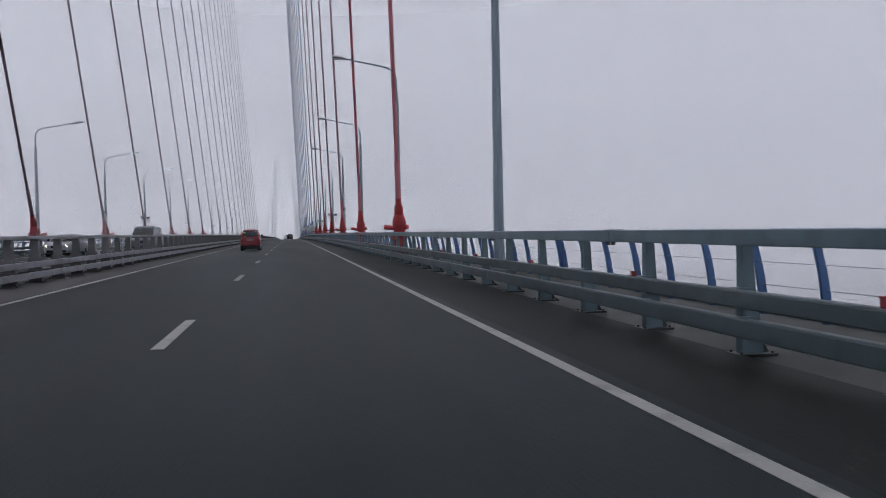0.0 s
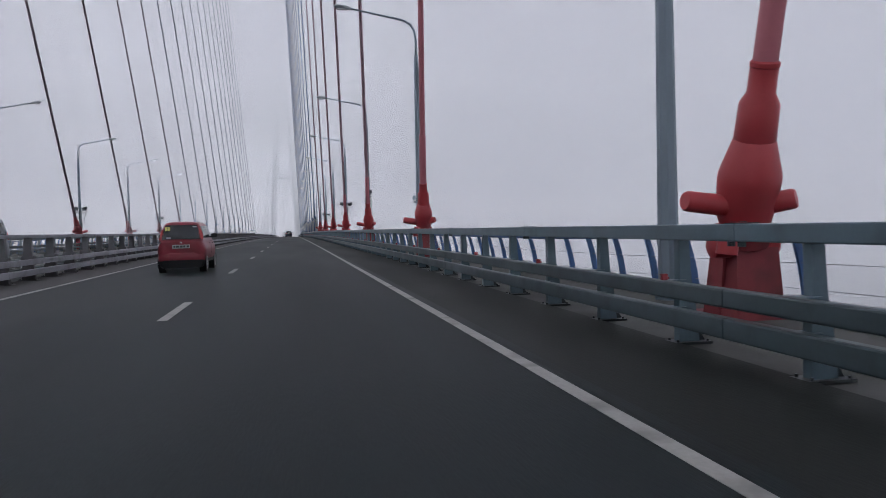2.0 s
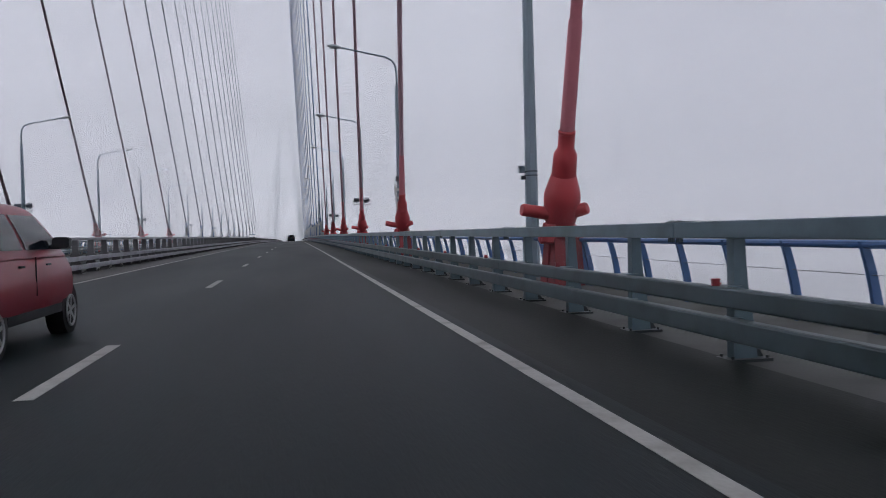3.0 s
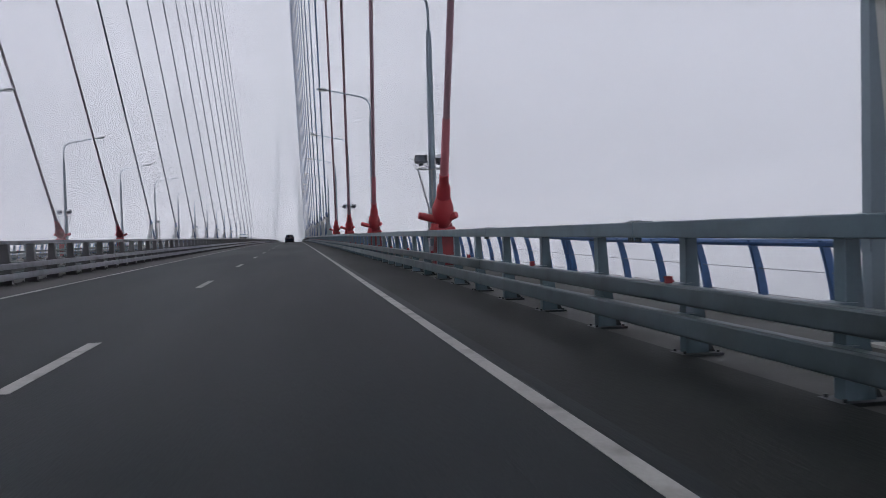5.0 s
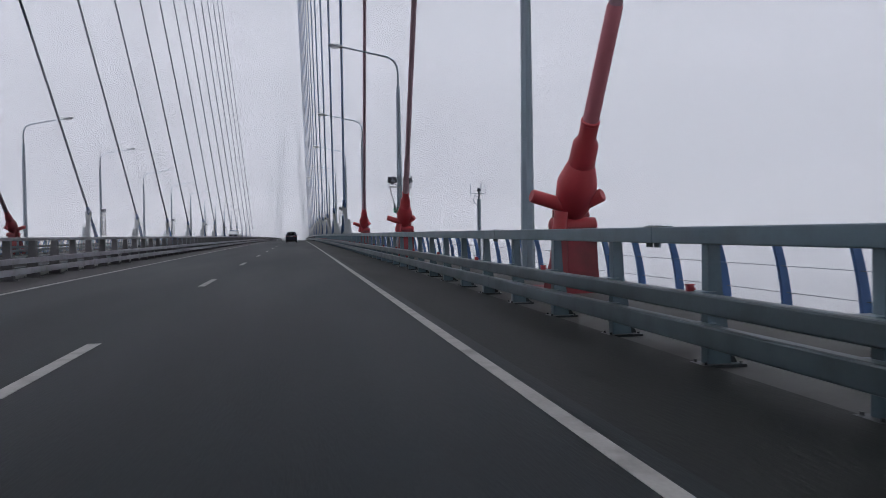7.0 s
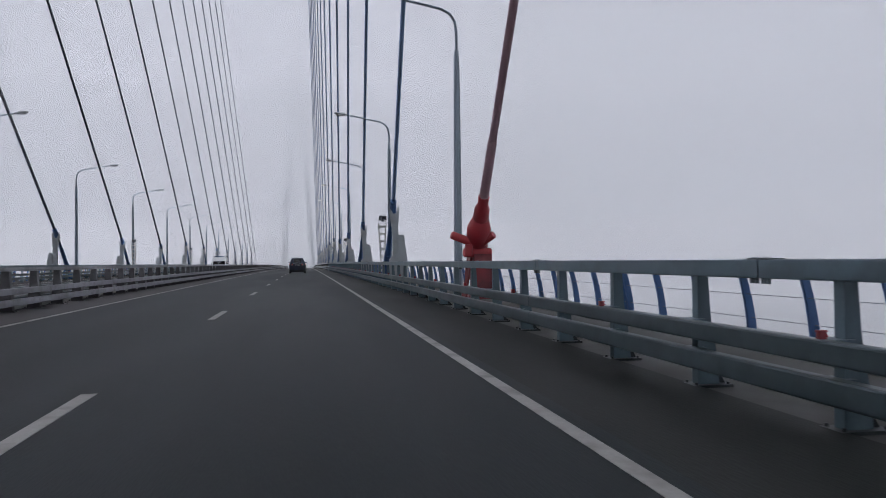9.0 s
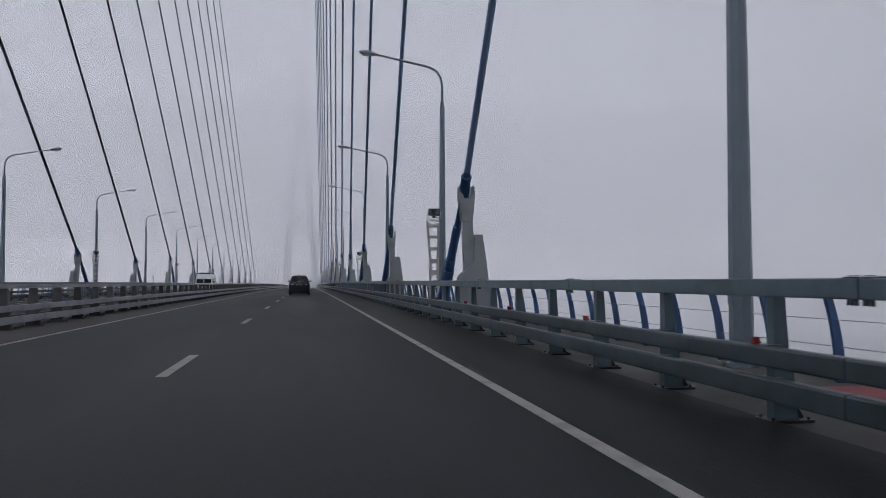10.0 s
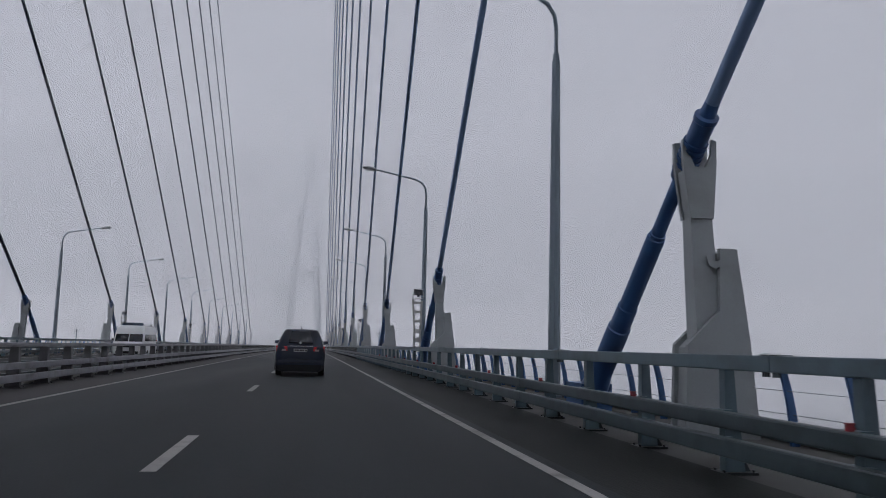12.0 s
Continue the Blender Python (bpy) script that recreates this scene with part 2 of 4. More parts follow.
# ---- mesh helpers ----
class Shape:
    """Collects boxes, tubes and lofts for one mesh."""

    def __init__(self):
        self.v, self.f = [], []

    def add(self, verts, faces):
        o = len(self.v)
        self.v += [tuple(p) for p in verts]
        self.f += [tuple(i + o for i in q) for q in faces]
        return self

    def box(self, cx, cy, cz, sx, sy, sz, m=None):
        p = [Vector((x * sx / 2, y * sy / 2, z * sz / 2)) for x in (-1, 1) for y in (-1, 1) for z in (-1, 1)]
        p = [(m @ q if m else q) + Vector((cx, cy, cz)) for q in p]
        return self.add(p, [(0, 1, 3, 2), (4, 6, 7, 5), (0, 4, 5, 1), (2, 3, 7, 6), (0, 2, 6, 4), (1, 5, 7, 3)])

    def loft(self, rings, cap=True):
        n = len(rings[0])
        v = [p for r in rings for p in r]
        f = [(i * n + j, i * n + (j + 1) % n, (i + 1) * n + (j + 1) % n, (i + 1) * n + j) for i in range(len(rings) - 1) for j in range(n)]
        if cap:
            f += [tuple(reversed(range(n))), tuple((len(rings) - 1) * n + j for j in range(n))]
        return self.add(v, f)

    def tube(self, points, radii, n=12, cap=True):
        pts = [Vector(p) for p in points]
        if not hasattr(radii, "__len__"):
            radii = [radii] * len(pts)
        rings = []
        for i, p in enumerate(pts):
            d = (pts[min(i + 1, len(pts) - 1)] - pts[max(i - 1, 0)]).normalized()
            side = d.cross(Vector((0, 1, 0)) if abs(d.y) < 0.9 else Vector((0, 0, 1))).normalized()
            up = side.cross(d)
            rings.append([p + radii[i] * (math.cos(a) * side + math.sin(a) * up) for a in (2 * math.pi * j / n for j in range(n))])
        return self.loft(rings, cap)

    def axis_tube(self, start, way, stations, n=16, cap=True):
        """Coaxial turned shape: stations are (distance along the axis, radius)."""
        a, d = Vector(start), Vector(way).normalized()
        side = d.cross(Vector((0, 1, 0)) if abs(d.y) < 0.9 else Vector((0, 0, 1))).normalized()
        up = side.cross(d)
        rings = [[a + s * d + r * (math.cos(q) * side + math.sin(q) * up) for q in (2 * math.pi * j / n for j in range(n))] for s, r in stations]
        return self.loft(rings, cap)

    def extrude(self, outline, x0, x1):
        """A plate with an outline in (y, z), from x0 to x1."""
        return self.loft([[(x0, y, z) for y, z in outline], [(x1, y, z) for y, z in outline]])

    def mesh(self, name, material, smooth=35):
        me = bpy.data.meshes.new(name)
        me.from_pydata(self.v, [], self.f)
        bm = bmesh.new()
        bm.from_mesh(me)
        bmesh.ops.recalc_face_normals(bm, faces=bm.faces)
        bm.to_mesh(me)
        bm.free()
        me.materials.append(material)
        if smooth:
            me.shade_smooth()
            me.set_sharp_from_angle(angle=radians(smooth))
        return me


def thing(name, label, category, group="", kind="", at=(0, 0, 0), turn=0):
    ob = new(name)
    ob.empty_display_size = 0.2
    ob.matrix_world = pose(*at, 0, 0, turn)
    return tagged(ob, label, category, group, kind)


def part(name, shape, material, parent, label="", m=None, smooth=35):
    me = shape if isinstance(shape, bpy.types.Mesh) else shape.mesh(name, material, smooth)
    ob = new(name, me)
    ob.parent = parent
    if m is not None:
        ob.matrix_basis = m
    if label:
        tagged(ob, label)
    return ob


def solid(name, shape, material, label, category, kind="structure", group="", smooth=35):
    return tagged(new(name, shape.mesh(name, material, smooth)), label, category, group, kind)


# ---- the plan ----
MID = -7.15          # the bridge's centre line
Y0, Y1 = -60.0, 1180.0
RAIL_BAY = 2.02      # from post to post of the guard rails
LAMP_BAY = 24.19     # from lamp post to lamp post


def deck(y):
    """Height of the road: a long crest."""
    return -1.5e-5 * (y - 110) ** 2


def stations(y0, y1, step):
    n = max(1, round((y1 - y0) / step))
    return [y0 + (y1 - y0) * i / n for i in range(n + 1)]


def strip(x0, x1, z0, z1, y0=Y0, y1=Y1, step=10.0):
    """A long bar along the bridge that follows the crest."""
    return Shape().loft([[(x0, y, deck(y) + z0), (x1, y, deck(y) + z0), (x1, y, deck(y) + z1), (x0, y, deck(y) + z1)] for y in stations(y0, y1, step)])


def mirror_x(x):
    return 2 * MID - x


# ---- sea, deck, road ----
sea = Shape()
S = 4500.0
G = 24
sea.add([(-S + 2 * S * i / G, -S + 2 * S * j / G, -72.0) for i in range(G + 1) for j in range(G + 1)],
        [(i * (G + 1) + j, (i + 1) * (G + 1) + j, (i + 1) * (G + 1) + j + 1, i * (G + 1) + j + 1) for i in range(G) for j in range(G)])
solid("water", sea, sea_mat, "grey-green rippled sea far below the bridge in fog", "water")

solid("bridge_deck", Shape().loft([[(MID - 14.1, y, deck(y) - 0.9), (MID - 9, y, deck(y) - 3.2), (MID + 9, y, deck(y) - 3.2), (MID + 14.1, y, deck(y) - 0.9), (MID + 14.1, y, deck(y) - 0.16), (MID - 14.1, y, deck(y) - 0.16)] for y in stations(Y0, Y1, 10)]),
      galv, "grey steel box girder carrying the road over the sea", "bridge deck")
solid("median_strip", strip(-8.95, -5.36, -0.14, 0.003), median_mat, "dusty grey-brown asphalt strip under the median rail", "road")
solid("median_kerb", strip(-7.16, -7.04, -0.1, 0.09), stand_paint, "low pale kerb under the median rail", "kerb")
solid("road", strip(mirror_x(2.55), 2.55, -0.15, 0.0), asphalt, "dark grey worn asphalt carriageway of the bridge", "road")
for name, a, b in (("road_shoulder", 2.55, 4.12), ("road_shoulder", mirror_x(4.12), mirror_x(2.55))):
    solid(name, strip(a, b, -0.15, -0.002), shoulder_mat, "dusty brownish asphalt shoulder along the carriageway", "road")
for a, b in ((4.12, 6.74), (mirror_x(6.74), mirror_x(4.12))):
    solid("service_walkway", strip(a, b, -0.155, -0.035), concrete, "pale stained concrete walkway behind the guard rail", "walkway")
for a in (6.72, mirror_x(6.72) - 0.14):
    solid("edge_beam", strip(a, a + 0.14, -0.9, 0.05), dirty_galv, "grey steel edge beam of the bridge deck", "trim")


def road_line(x, width):
    solid("road_line", strip(x - width / 2, x + width / 2, 0.0, 0.004), line_paint, "solid white painted line on the asphalt", "road marking")


road_line(2.33, 0.13)
road_line(-5.21, 0.13)
road_line(mirror_x(2.33), 0.16)
road_line(mirror_x(-5.28), 0.16)
dash_mesh = Shape().box(0, 1.42, 0.002, 0.14, 2.84, 0.004).mesh("lane_dash", line_paint)
for x, shift in ((-1.43, 8.85), (mirror_x(-1.43), 3.0)):
    for k in range(-3, 60):
        y = shift + 12.11 * k
        d = tagged(new("lane_dash", dash_mesh), "short white lane dash on the asphalt", "road marking", "dashes between the lanes", "structure")
        d.matrix_world = pose(x, y, deck(y), math.degrees(math.atan(-3e-5 * (y + 1.4 - 110))), 0, 0)


# ---- fog over the strait ----
def fog_bank(name, half, top, front, cover):
    """A closed veil of fog round the stretch of bridge that is driven."""
    s = Shape()
    y_mid, y_half = (front - 400) / 2, (front + 400) / 2
    rings = []
    for i in range(25):
        a = -math.pi / 2 + math.pi * (0.002 + 0.996 * i / 24)
        r, y = math.cos(a) ** 0.5, y_mid + y_half * math.sin(a)
        rings.append([(MID + half * r * math.cos(q), y, top * r * math.sin(q) * (1.0 if math.sin(q) > 0 else 4.0)) for q in (2 * math.pi * j / 48 for j in range(48))])
    s.loft(rings)
    solid(name, s, fog_mat(name, cover), "thin veil of pale sea fog round the bridge", "fog", kind="structure", smooth=180)


for half, top, front, cover in ((150, 60, 280, 0.09), (240, 110, 370, 0.24), (380, 170, 490, 0.44), (650, 260, 720, 0.76)):
    fog_bank("fog_bank", half, top, front, cover)


def fog_drift(y):
    """Fog that hangs over the bridge and past its edges, thinning out towards the roadway."""
    s = Shape()
    xs = [-340, -150, -100, -60, -30, -16, -7.2, 4.6, 9, 16, 40, 80, 130, 340]
    zs = [-34, 0, 11, 25, 50, 90, 160]
    for i in range(len(xs) - 1):
        for j in range(len(zs) - 1):
            if not (xs[i] == -7.2 and zs[j] < 11):
                s.add([(xs[i], y, zs[j]), (xs[i + 1], y, zs[j]), (xs[i + 1], y, zs[j + 1]), (xs[i], y, zs[j + 1])], [(0, 1, 2, 3)])
    solid("fog_drift", s, drift_mat, "thin drift of pale sea fog hanging round the bridge", "fog", smooth=180)


drift_mat = fog_mat("fog_drift", 0.18, True)
for y in (66.0, 128.0, 190.0):
    fog_drift(y)

high = Shape()
high.add([(-900, 330, 120), (900, 330, 120), (900, 2600, 120), (-900, 2600, 120)], [(0, 1, 2, 3)])
solid("cloud_base", high, fog_mat("cloud_base", 0.66), "low pale cloud that hides the top of the far pylon", "cloud", smooth=0)

low = Shape()
low.add([(MID + 1600 * math.cos(math.tau * i / 40), 300 + 1600 * math.sin(math.tau * i / 40), -40.0) for i in range(40)], [tuple(range(40))])
solid("fog_layer", low, fog_mat("fog_layer", 0.35), "low layer of pale fog lying over the sea", "fog", smooth=0)


# ---- guard rails ----
def barrier_post():
    """A bent steel post with a foot plate, rail brackets and bolts; the road lies towards -x."""
    s = Shape()
    s.loft([[(x + 0.045, y, z) for x, y in ((a, -0.055), (b, -0.055), (b, 0.055), (a, 0.055))] for a, b, z in ((0.03, 0.25, -0.03), (0.03, 0.22, 0.30), (0.04, 0.17, 0.62), (0.04, 0.145, 1.02))])
    for z in (0.26, 0.53):
        s.box(-0.005, 0, z, 0.09, 0.22, 0.09)
        s.box(0.06, 0, z + 0.085, 0.16, 0.20, 0.012)
    return s


def box_beam(x0, x1, z0, z1, y0, y1, r=0.026, rise=None):
    """A rolled box rail with rounded edges; rise: its height above the usual at y."""
    q = 0.29 * r
    ring = [(x0 + r, z0), (x1 - r, z0), (x1 - q, z0 + q), (x1, z0 + r), (x1, z1 - r), (x1 - q, z1 - q), (x1 - r, z1), (x0 + r, z1), (x0 + q, z1 - q), (x0, z1 - r), (x0, z0 + r), (x0 + q, z0 + q)]
    return Shape().loft([[(x, y, deck(y) + z + (rise(y) if rise else 0.0)) for x, z in ring] for y in stations(y0, y1, 6.0)])


def post_foot():
    """A bolted foot plate with a gusset behind the post."""
    s = Shape().box(0.20, 0, -0.014, 0.40, 0.24, 0.026)
    for bx, by in ((0.04, -0.09), (0.04, 0.09), (0.36, -0.09), (0.36, 0.09)):
        s.tube([(bx, by, -0.01), (bx, by, 0.022)], 0.014, 6)
    s.loft([[(x, y, z) for x, z in ((0.24, -0.01), (0.38, -0.01), (0.26, 0.20))] for y in (-0.012, 0.012)])
    return s


post_mesh = barrier_post().mesh("post", galv)
foot_mesh = post_foot().mesh("foot_plate", dirty_galv)
def splice_plate(drop):
    """Two cover plates over a rail joint, with bolts through the rail and nuts beneath it."""
    s = Shape()
    for a in (-0.08, 0.08):
        s.box(0.0, a, 0.001, 0.150, 0.13, 0.010)
        for b in (-0.04, 0.0, 0.04):
            s.tube([(-0.04, a + b, 0.01), (-0.04, a + b, 0.016)], 0.013, 6)
            s.tube([(-0.05, a + b, -drop - 0.042), (-0.05, a + b, -drop)], 0.016, 6)
    return s


splice_mesh = splice_plate(0.156).mesh("splice_plate", mid_galv)


def guard_post_y(k):
    return 0.76 + RAIL_BAY * k - (0.2 if k > 101 else 0.0)       # the deck joint closes one bay a little


def guard_rail(x_face, side, y_parts, label):
    """Posts with a top rail and two lower rails. side: +1 when the road lies towards -x."""
    rail = thing("guard_rail", label, "guard rail", kind="structure")
    turn = pose(0, 0, 0, 0, 0, 0 if side > 0 else 180)
    rest = Shape()
    for k in range(-30, 285):
        y = guard_post_y(k)
        m = pose(x_face, y, deck(y)) @ turn
        if y_parts[0] <= y <= y_parts[1]:
            part("foot_plate", foot_mesh, None, part("post", post_mesh, None, rail, m=m))
        else:
            rest.box(*(m @ Vector((0.13, 0, 0.5))), 0.2, 0.15, 1.06)
    tagged(part("far_posts", rest, dirty_galv, rail), kind="stuff")
    # the two lower rails are a darker grey than the top rail
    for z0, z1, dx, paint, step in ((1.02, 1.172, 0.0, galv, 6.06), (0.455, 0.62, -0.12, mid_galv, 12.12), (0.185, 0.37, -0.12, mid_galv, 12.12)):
        a, b = x_face + side * dx, x_face + side * (dx + (0.15 if z0 > 1 else 0.12))
        y = 3.63 - 60.60
        while y < 720:
            long = 4.04 if abs(y - 203.61) < 3.1 and step < 7 else step      # one short length where the deck has its joint
            part("rail_beam", box_beam(min(a, b), max(a, b), z0, z1, y, y + long - 0.014, 0.012 if z0 > 1 else 0.020), paint, rail, smooth=12)
            if z0 > 1 and y_parts[0] <= y <= y_parts[1]:
                part("splice_plate", splice_mesh, None, rail, m=pose((a + b) / 2, y, deck(y) + z1 + 0.004))
            y += long
    return rail


guard_rail(4.07, 1, (-12, 290), "grey box-beam guard rail on bent steel posts")
guard_rail(mirror_x(4.07), -1, (40, 300), "grey box-beam guard rail along the opposite carriageway")


def median_post():
    s = Shape()
    s.loft([[(x, y, z) for x, y in ((-w, -0.075), (w, -0.075), (w, 0.075), (-w, 0.075))] for w, z in ((0.17, -0.03), (0.15, 0.30), (0.11, 0.62), (0.09, 1.00))])
    s.box(0, 0, 0.0, 0.50, 0.32, 0.03)
    for bx in (-0.20, 0.20):
        for by in (-0.12, 0.12):
            s.tube([(bx, by, 0.01), (bx, by, 0.045)], 0.018, 6)
    for z in (0.26, 0.53):
        s.box(0, 0, z, 0.34, 0.20, 0.10)
    return s


def median_rise(y):
    """The median's top rail stands higher at the start of the drive."""
    return 0.00122 * (200.0 - min(max(y, 60.0), 250.0))


XM = -6.78
median_mesh = median_post().mesh("post", post_galv)
median = thing("median_guard_rail", "double-sided grey steel guard rail between the carriageways", "guard rail", kind="structure")
rest = Shape()
for k in range(-98, 210):
    y = 137.95 + RAIL_BAY * k
    if 0 <= y <= 300:
        part("post", median_mesh, None, median, m=pose(XM, y, deck(y)) @ Matrix.Diagonal((1, 1, 1 + median_rise(y), 1)))
    else:
        rest.box(XM, y, deck(y) + 0.5, 0.22, 0.17, 1.06)
tagged(part("far_posts", rest, dirty_galv, median), kind="stuff")
y = Y0 + 6.8
while y < 720:
    # top rail and near-side beams pale, far-side beams darker
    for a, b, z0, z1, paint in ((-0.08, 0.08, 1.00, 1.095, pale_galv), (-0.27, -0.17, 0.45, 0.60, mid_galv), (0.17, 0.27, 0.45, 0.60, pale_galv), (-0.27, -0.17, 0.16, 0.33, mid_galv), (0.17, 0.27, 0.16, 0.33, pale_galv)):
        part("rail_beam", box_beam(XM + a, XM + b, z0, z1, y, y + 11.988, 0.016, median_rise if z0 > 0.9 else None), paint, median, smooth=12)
    y += 12.0


# ---- outer parapets: curved blue posts, a blue hand rail and wire ropes ----
def blue_post(double=False):
    s = Shape()
    for off in ((-0.125, 0.125) if double else (0,)):
        rings = []
        for i in range(9):
            z = -0.16 + 1.26 * i / 8
            u = i / 8
            x = 0.08 - 0.20 * u ** 2.2
            d = 0.125 - 0.035 * u
            rings.append([(x - d / 2, off - 0.025, z), (x + d / 2, off - 0.025, z), (x + d / 2, off + 0.025, z), (x - d / 2, off + 0.025, z)])
        s.loft(rings)
    s.box(0.10, 0, -0.15, 0.22, 0.40 if double else 0.18, 0.02)
    return s


single_mesh, double_mesh = blue_post().mesh("post", blue_paint), blue_post(True).mesh("post", blue_paint)


def dip(y):
    """Between two stays the parapet sits lower."""
    def ease(u):
        u = min(max(u, 0.0), 1.0)
        return u * u * (3 - 2 * u)
    return ease((y - 38) / 14) * (1 - ease((y - 98) / 18))


def parapet(x, side, y_parts, label):
    rail = thing("parapet", label, "parapet", kind="structure")
    rest = Shape()
    for n in range(-6, 45):
        joint = 5.85 + 12.1 * n                                  # two posts side by side where panels meet
        for i in range(9):
            y = joint + (0.125 + 1.3167 * i if i else 0.0)
            m = pose(x, y, deck(y) - 0.17 * dip(y)) @ pose(0, 0, 0, 0, 0, 0 if side > 0 else 180)
            if y_parts[0] <= y <= y_parts[1]:
                part("post", single_mesh if i else double_mesh, None, rail, m=m)
            else:
                rest.box(x - side * 0.03, y, deck(y) + 0.46, 0.08, 0.04, 1.2)
    tagged(part("far_posts", rest, blue_paint, rail), kind="stuff")
    part("hand_rail", Shape().tube([(x - side * 0.11, y, deck(y) + 1.11 - 0.21 * dip(y)) for y in stations(Y0, 600, 4)], 0.045, 10), blue_paint, rail, "blue tubular hand rail")
    for z, dx in ((0.70, -0.03), (0.38, 0.05)):
        part("wire_rope", Shape().tube([(x + side * dx, y, deck(y) + z - 0.12 * dip(y)) for y in stations(Y0, 420, 4)], 0.0045, 6), wire_mat, rail, "taut dark wire rope")
    return rail


parapet(6.38, 1, (-5, 290), "blue parapet of curved posts with wire ropes over the sea")
parapet(mirror_x(6.38), -1, (20, 300), "blue parapet of curved posts at the far deck edge")

# ---- stays ----
def stay_way(anchor, side, height):
    """From the deck up to the pylon that stands behind the drive."""
    return Vector((MID + (-1.74 if side > 0 else -10.78), -33.85, height)) - Vector(anchor)


def red_stay(k, side):
    y = 42.66 + 23.78 * k + (0.15 if k >= 4 else 0.06 if k == 3 else 0.0)
    # the left side takes the copies darkened for backlight
    paint = red_paint if side > 0 else shaded_red
    probe = Vector((MID + (13.03 if side > 0 else -12.64), y, deck(y) + 1.37 + 0.09 * k))
    d = stay_way(probe, side, 202.6 - 0.36 * k)
    length, w = d.length, d.normalized()
    at = (1.40 + 0.09 * k) / w.z          # along the axis from the deck to the cross arms
    a = probe - w * at
    st = thing("red_stay", "red bridge stay with a bulging damper housing and cross arms", "bridge stay", "stays along the deck edges", at=a)
    o = Vector((0, 0, 0))
    p = w * at
    part("stay_cable", Shape().axis_tube(o, w, [(at + 3.8, 0.108), (at + 60, 0.10), (length + at, 0.10)], 14), hazed_red if k < 2 and side > 0 else mauve_sheath if side > 0 else shaded_mauve, st, "red sheathed stay cable paled as by haze" if k < 2 and side > 0 else "mauve sheathed stay cable")
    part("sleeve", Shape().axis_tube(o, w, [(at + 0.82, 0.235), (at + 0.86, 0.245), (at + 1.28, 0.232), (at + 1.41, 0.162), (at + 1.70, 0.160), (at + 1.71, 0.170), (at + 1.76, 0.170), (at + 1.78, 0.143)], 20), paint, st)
    part("upper_sleeve", Shape().axis_tube(o, w, [(at + 1.70, 0.143), (at + 3.86, 0.128), (at + 3.90, 0.108)], 18), shaded_mauve if side < 0 else hazed_red if k < 5 else mauve_sheath, st, "red upper sleeve of the stay")
    part("damper_housing", Shape().axis_tube(o, w, [(at - 0.30, 0.26), (at - 0.16, 0.32), (at, 0.35), (at + 0.34, 0.375), (at + 0.42, 0.37), (at + 0.50, 0.35), (at + 0.84, 0.25), (at + 0.86, 0.23)], 24), paint, st)
    for e in (p + Vector((-side * 0.86, -0.08, 0.08)), p + Vector((side * 0.42, -0.40, 0.08))):
        q = p - Vector((0, 0, 0.02 + 0.035 * k))
        n = (e - q).length
        part("cross_arm", Shape().axis_tube(q, e - q, [(0.15, 0.135), (n - 0.03, 0.125), (n, 0.105)], 14), paint, st)
    part("lower_tube", Shape().axis_tube(o, w, [(at * 0.38, 0.24), (at - 0.5, 0.26), (at - 0.46, 0.34), (at - 0.32, 0.36), (at - 0.27, 0.26)], 18), weathered_red, st)
    f = p + Vector((side * -0.28, -0.14, -0.36))
    part("hinge_boss", Shape().tube([f + Vector((-0.02, 0.0, 0.14)), f + Vector((-0.06, 0.02, -0.22))], 0.13, 12), paint, st)
    # upright box column under the hinge, and slanted cheeks along the lower tube
    part("stand_column", Shape().loft([[(x, p.y + y0, z), (-x, p.y + y0, z), (-x, p.y + y1, z), (x, p.y + y1, z)] for x, y0, y1, z in ((0.33, -0.16, 0.50, -0.03), (0.30, -0.12, 0.46, 0.5), (0.28, -0.08, 0.42, p.z - 0.45))]), weathered_red, st)
    for sx in (-0.32, 0.32):
        q = Shape().extrude([(p.y * 0.55, -0.03), (p.y * 0.35 + 0.30, -0.03), (p.y + 0.42, p.z - 0.55), (p.y + 0.10, p.z - 0.48)], sx - 0.02, sx + 0.02)
        part("stand_plate", q, weathered_red, st)
    part("hinge_pin", Shape().axis_tube(p + Vector((-0.46, 0.06, -0.48)), (1, 0, 0), [(0, 0.09), (0.04, 0.15), (0.88, 0.15), (0.92, 0.09)], 18), paint, st)
    part("base_plate", Shape().box(0, 0.1, -0.02, 1.1, 1.4, 0.04), weathered_red, st)
    return st


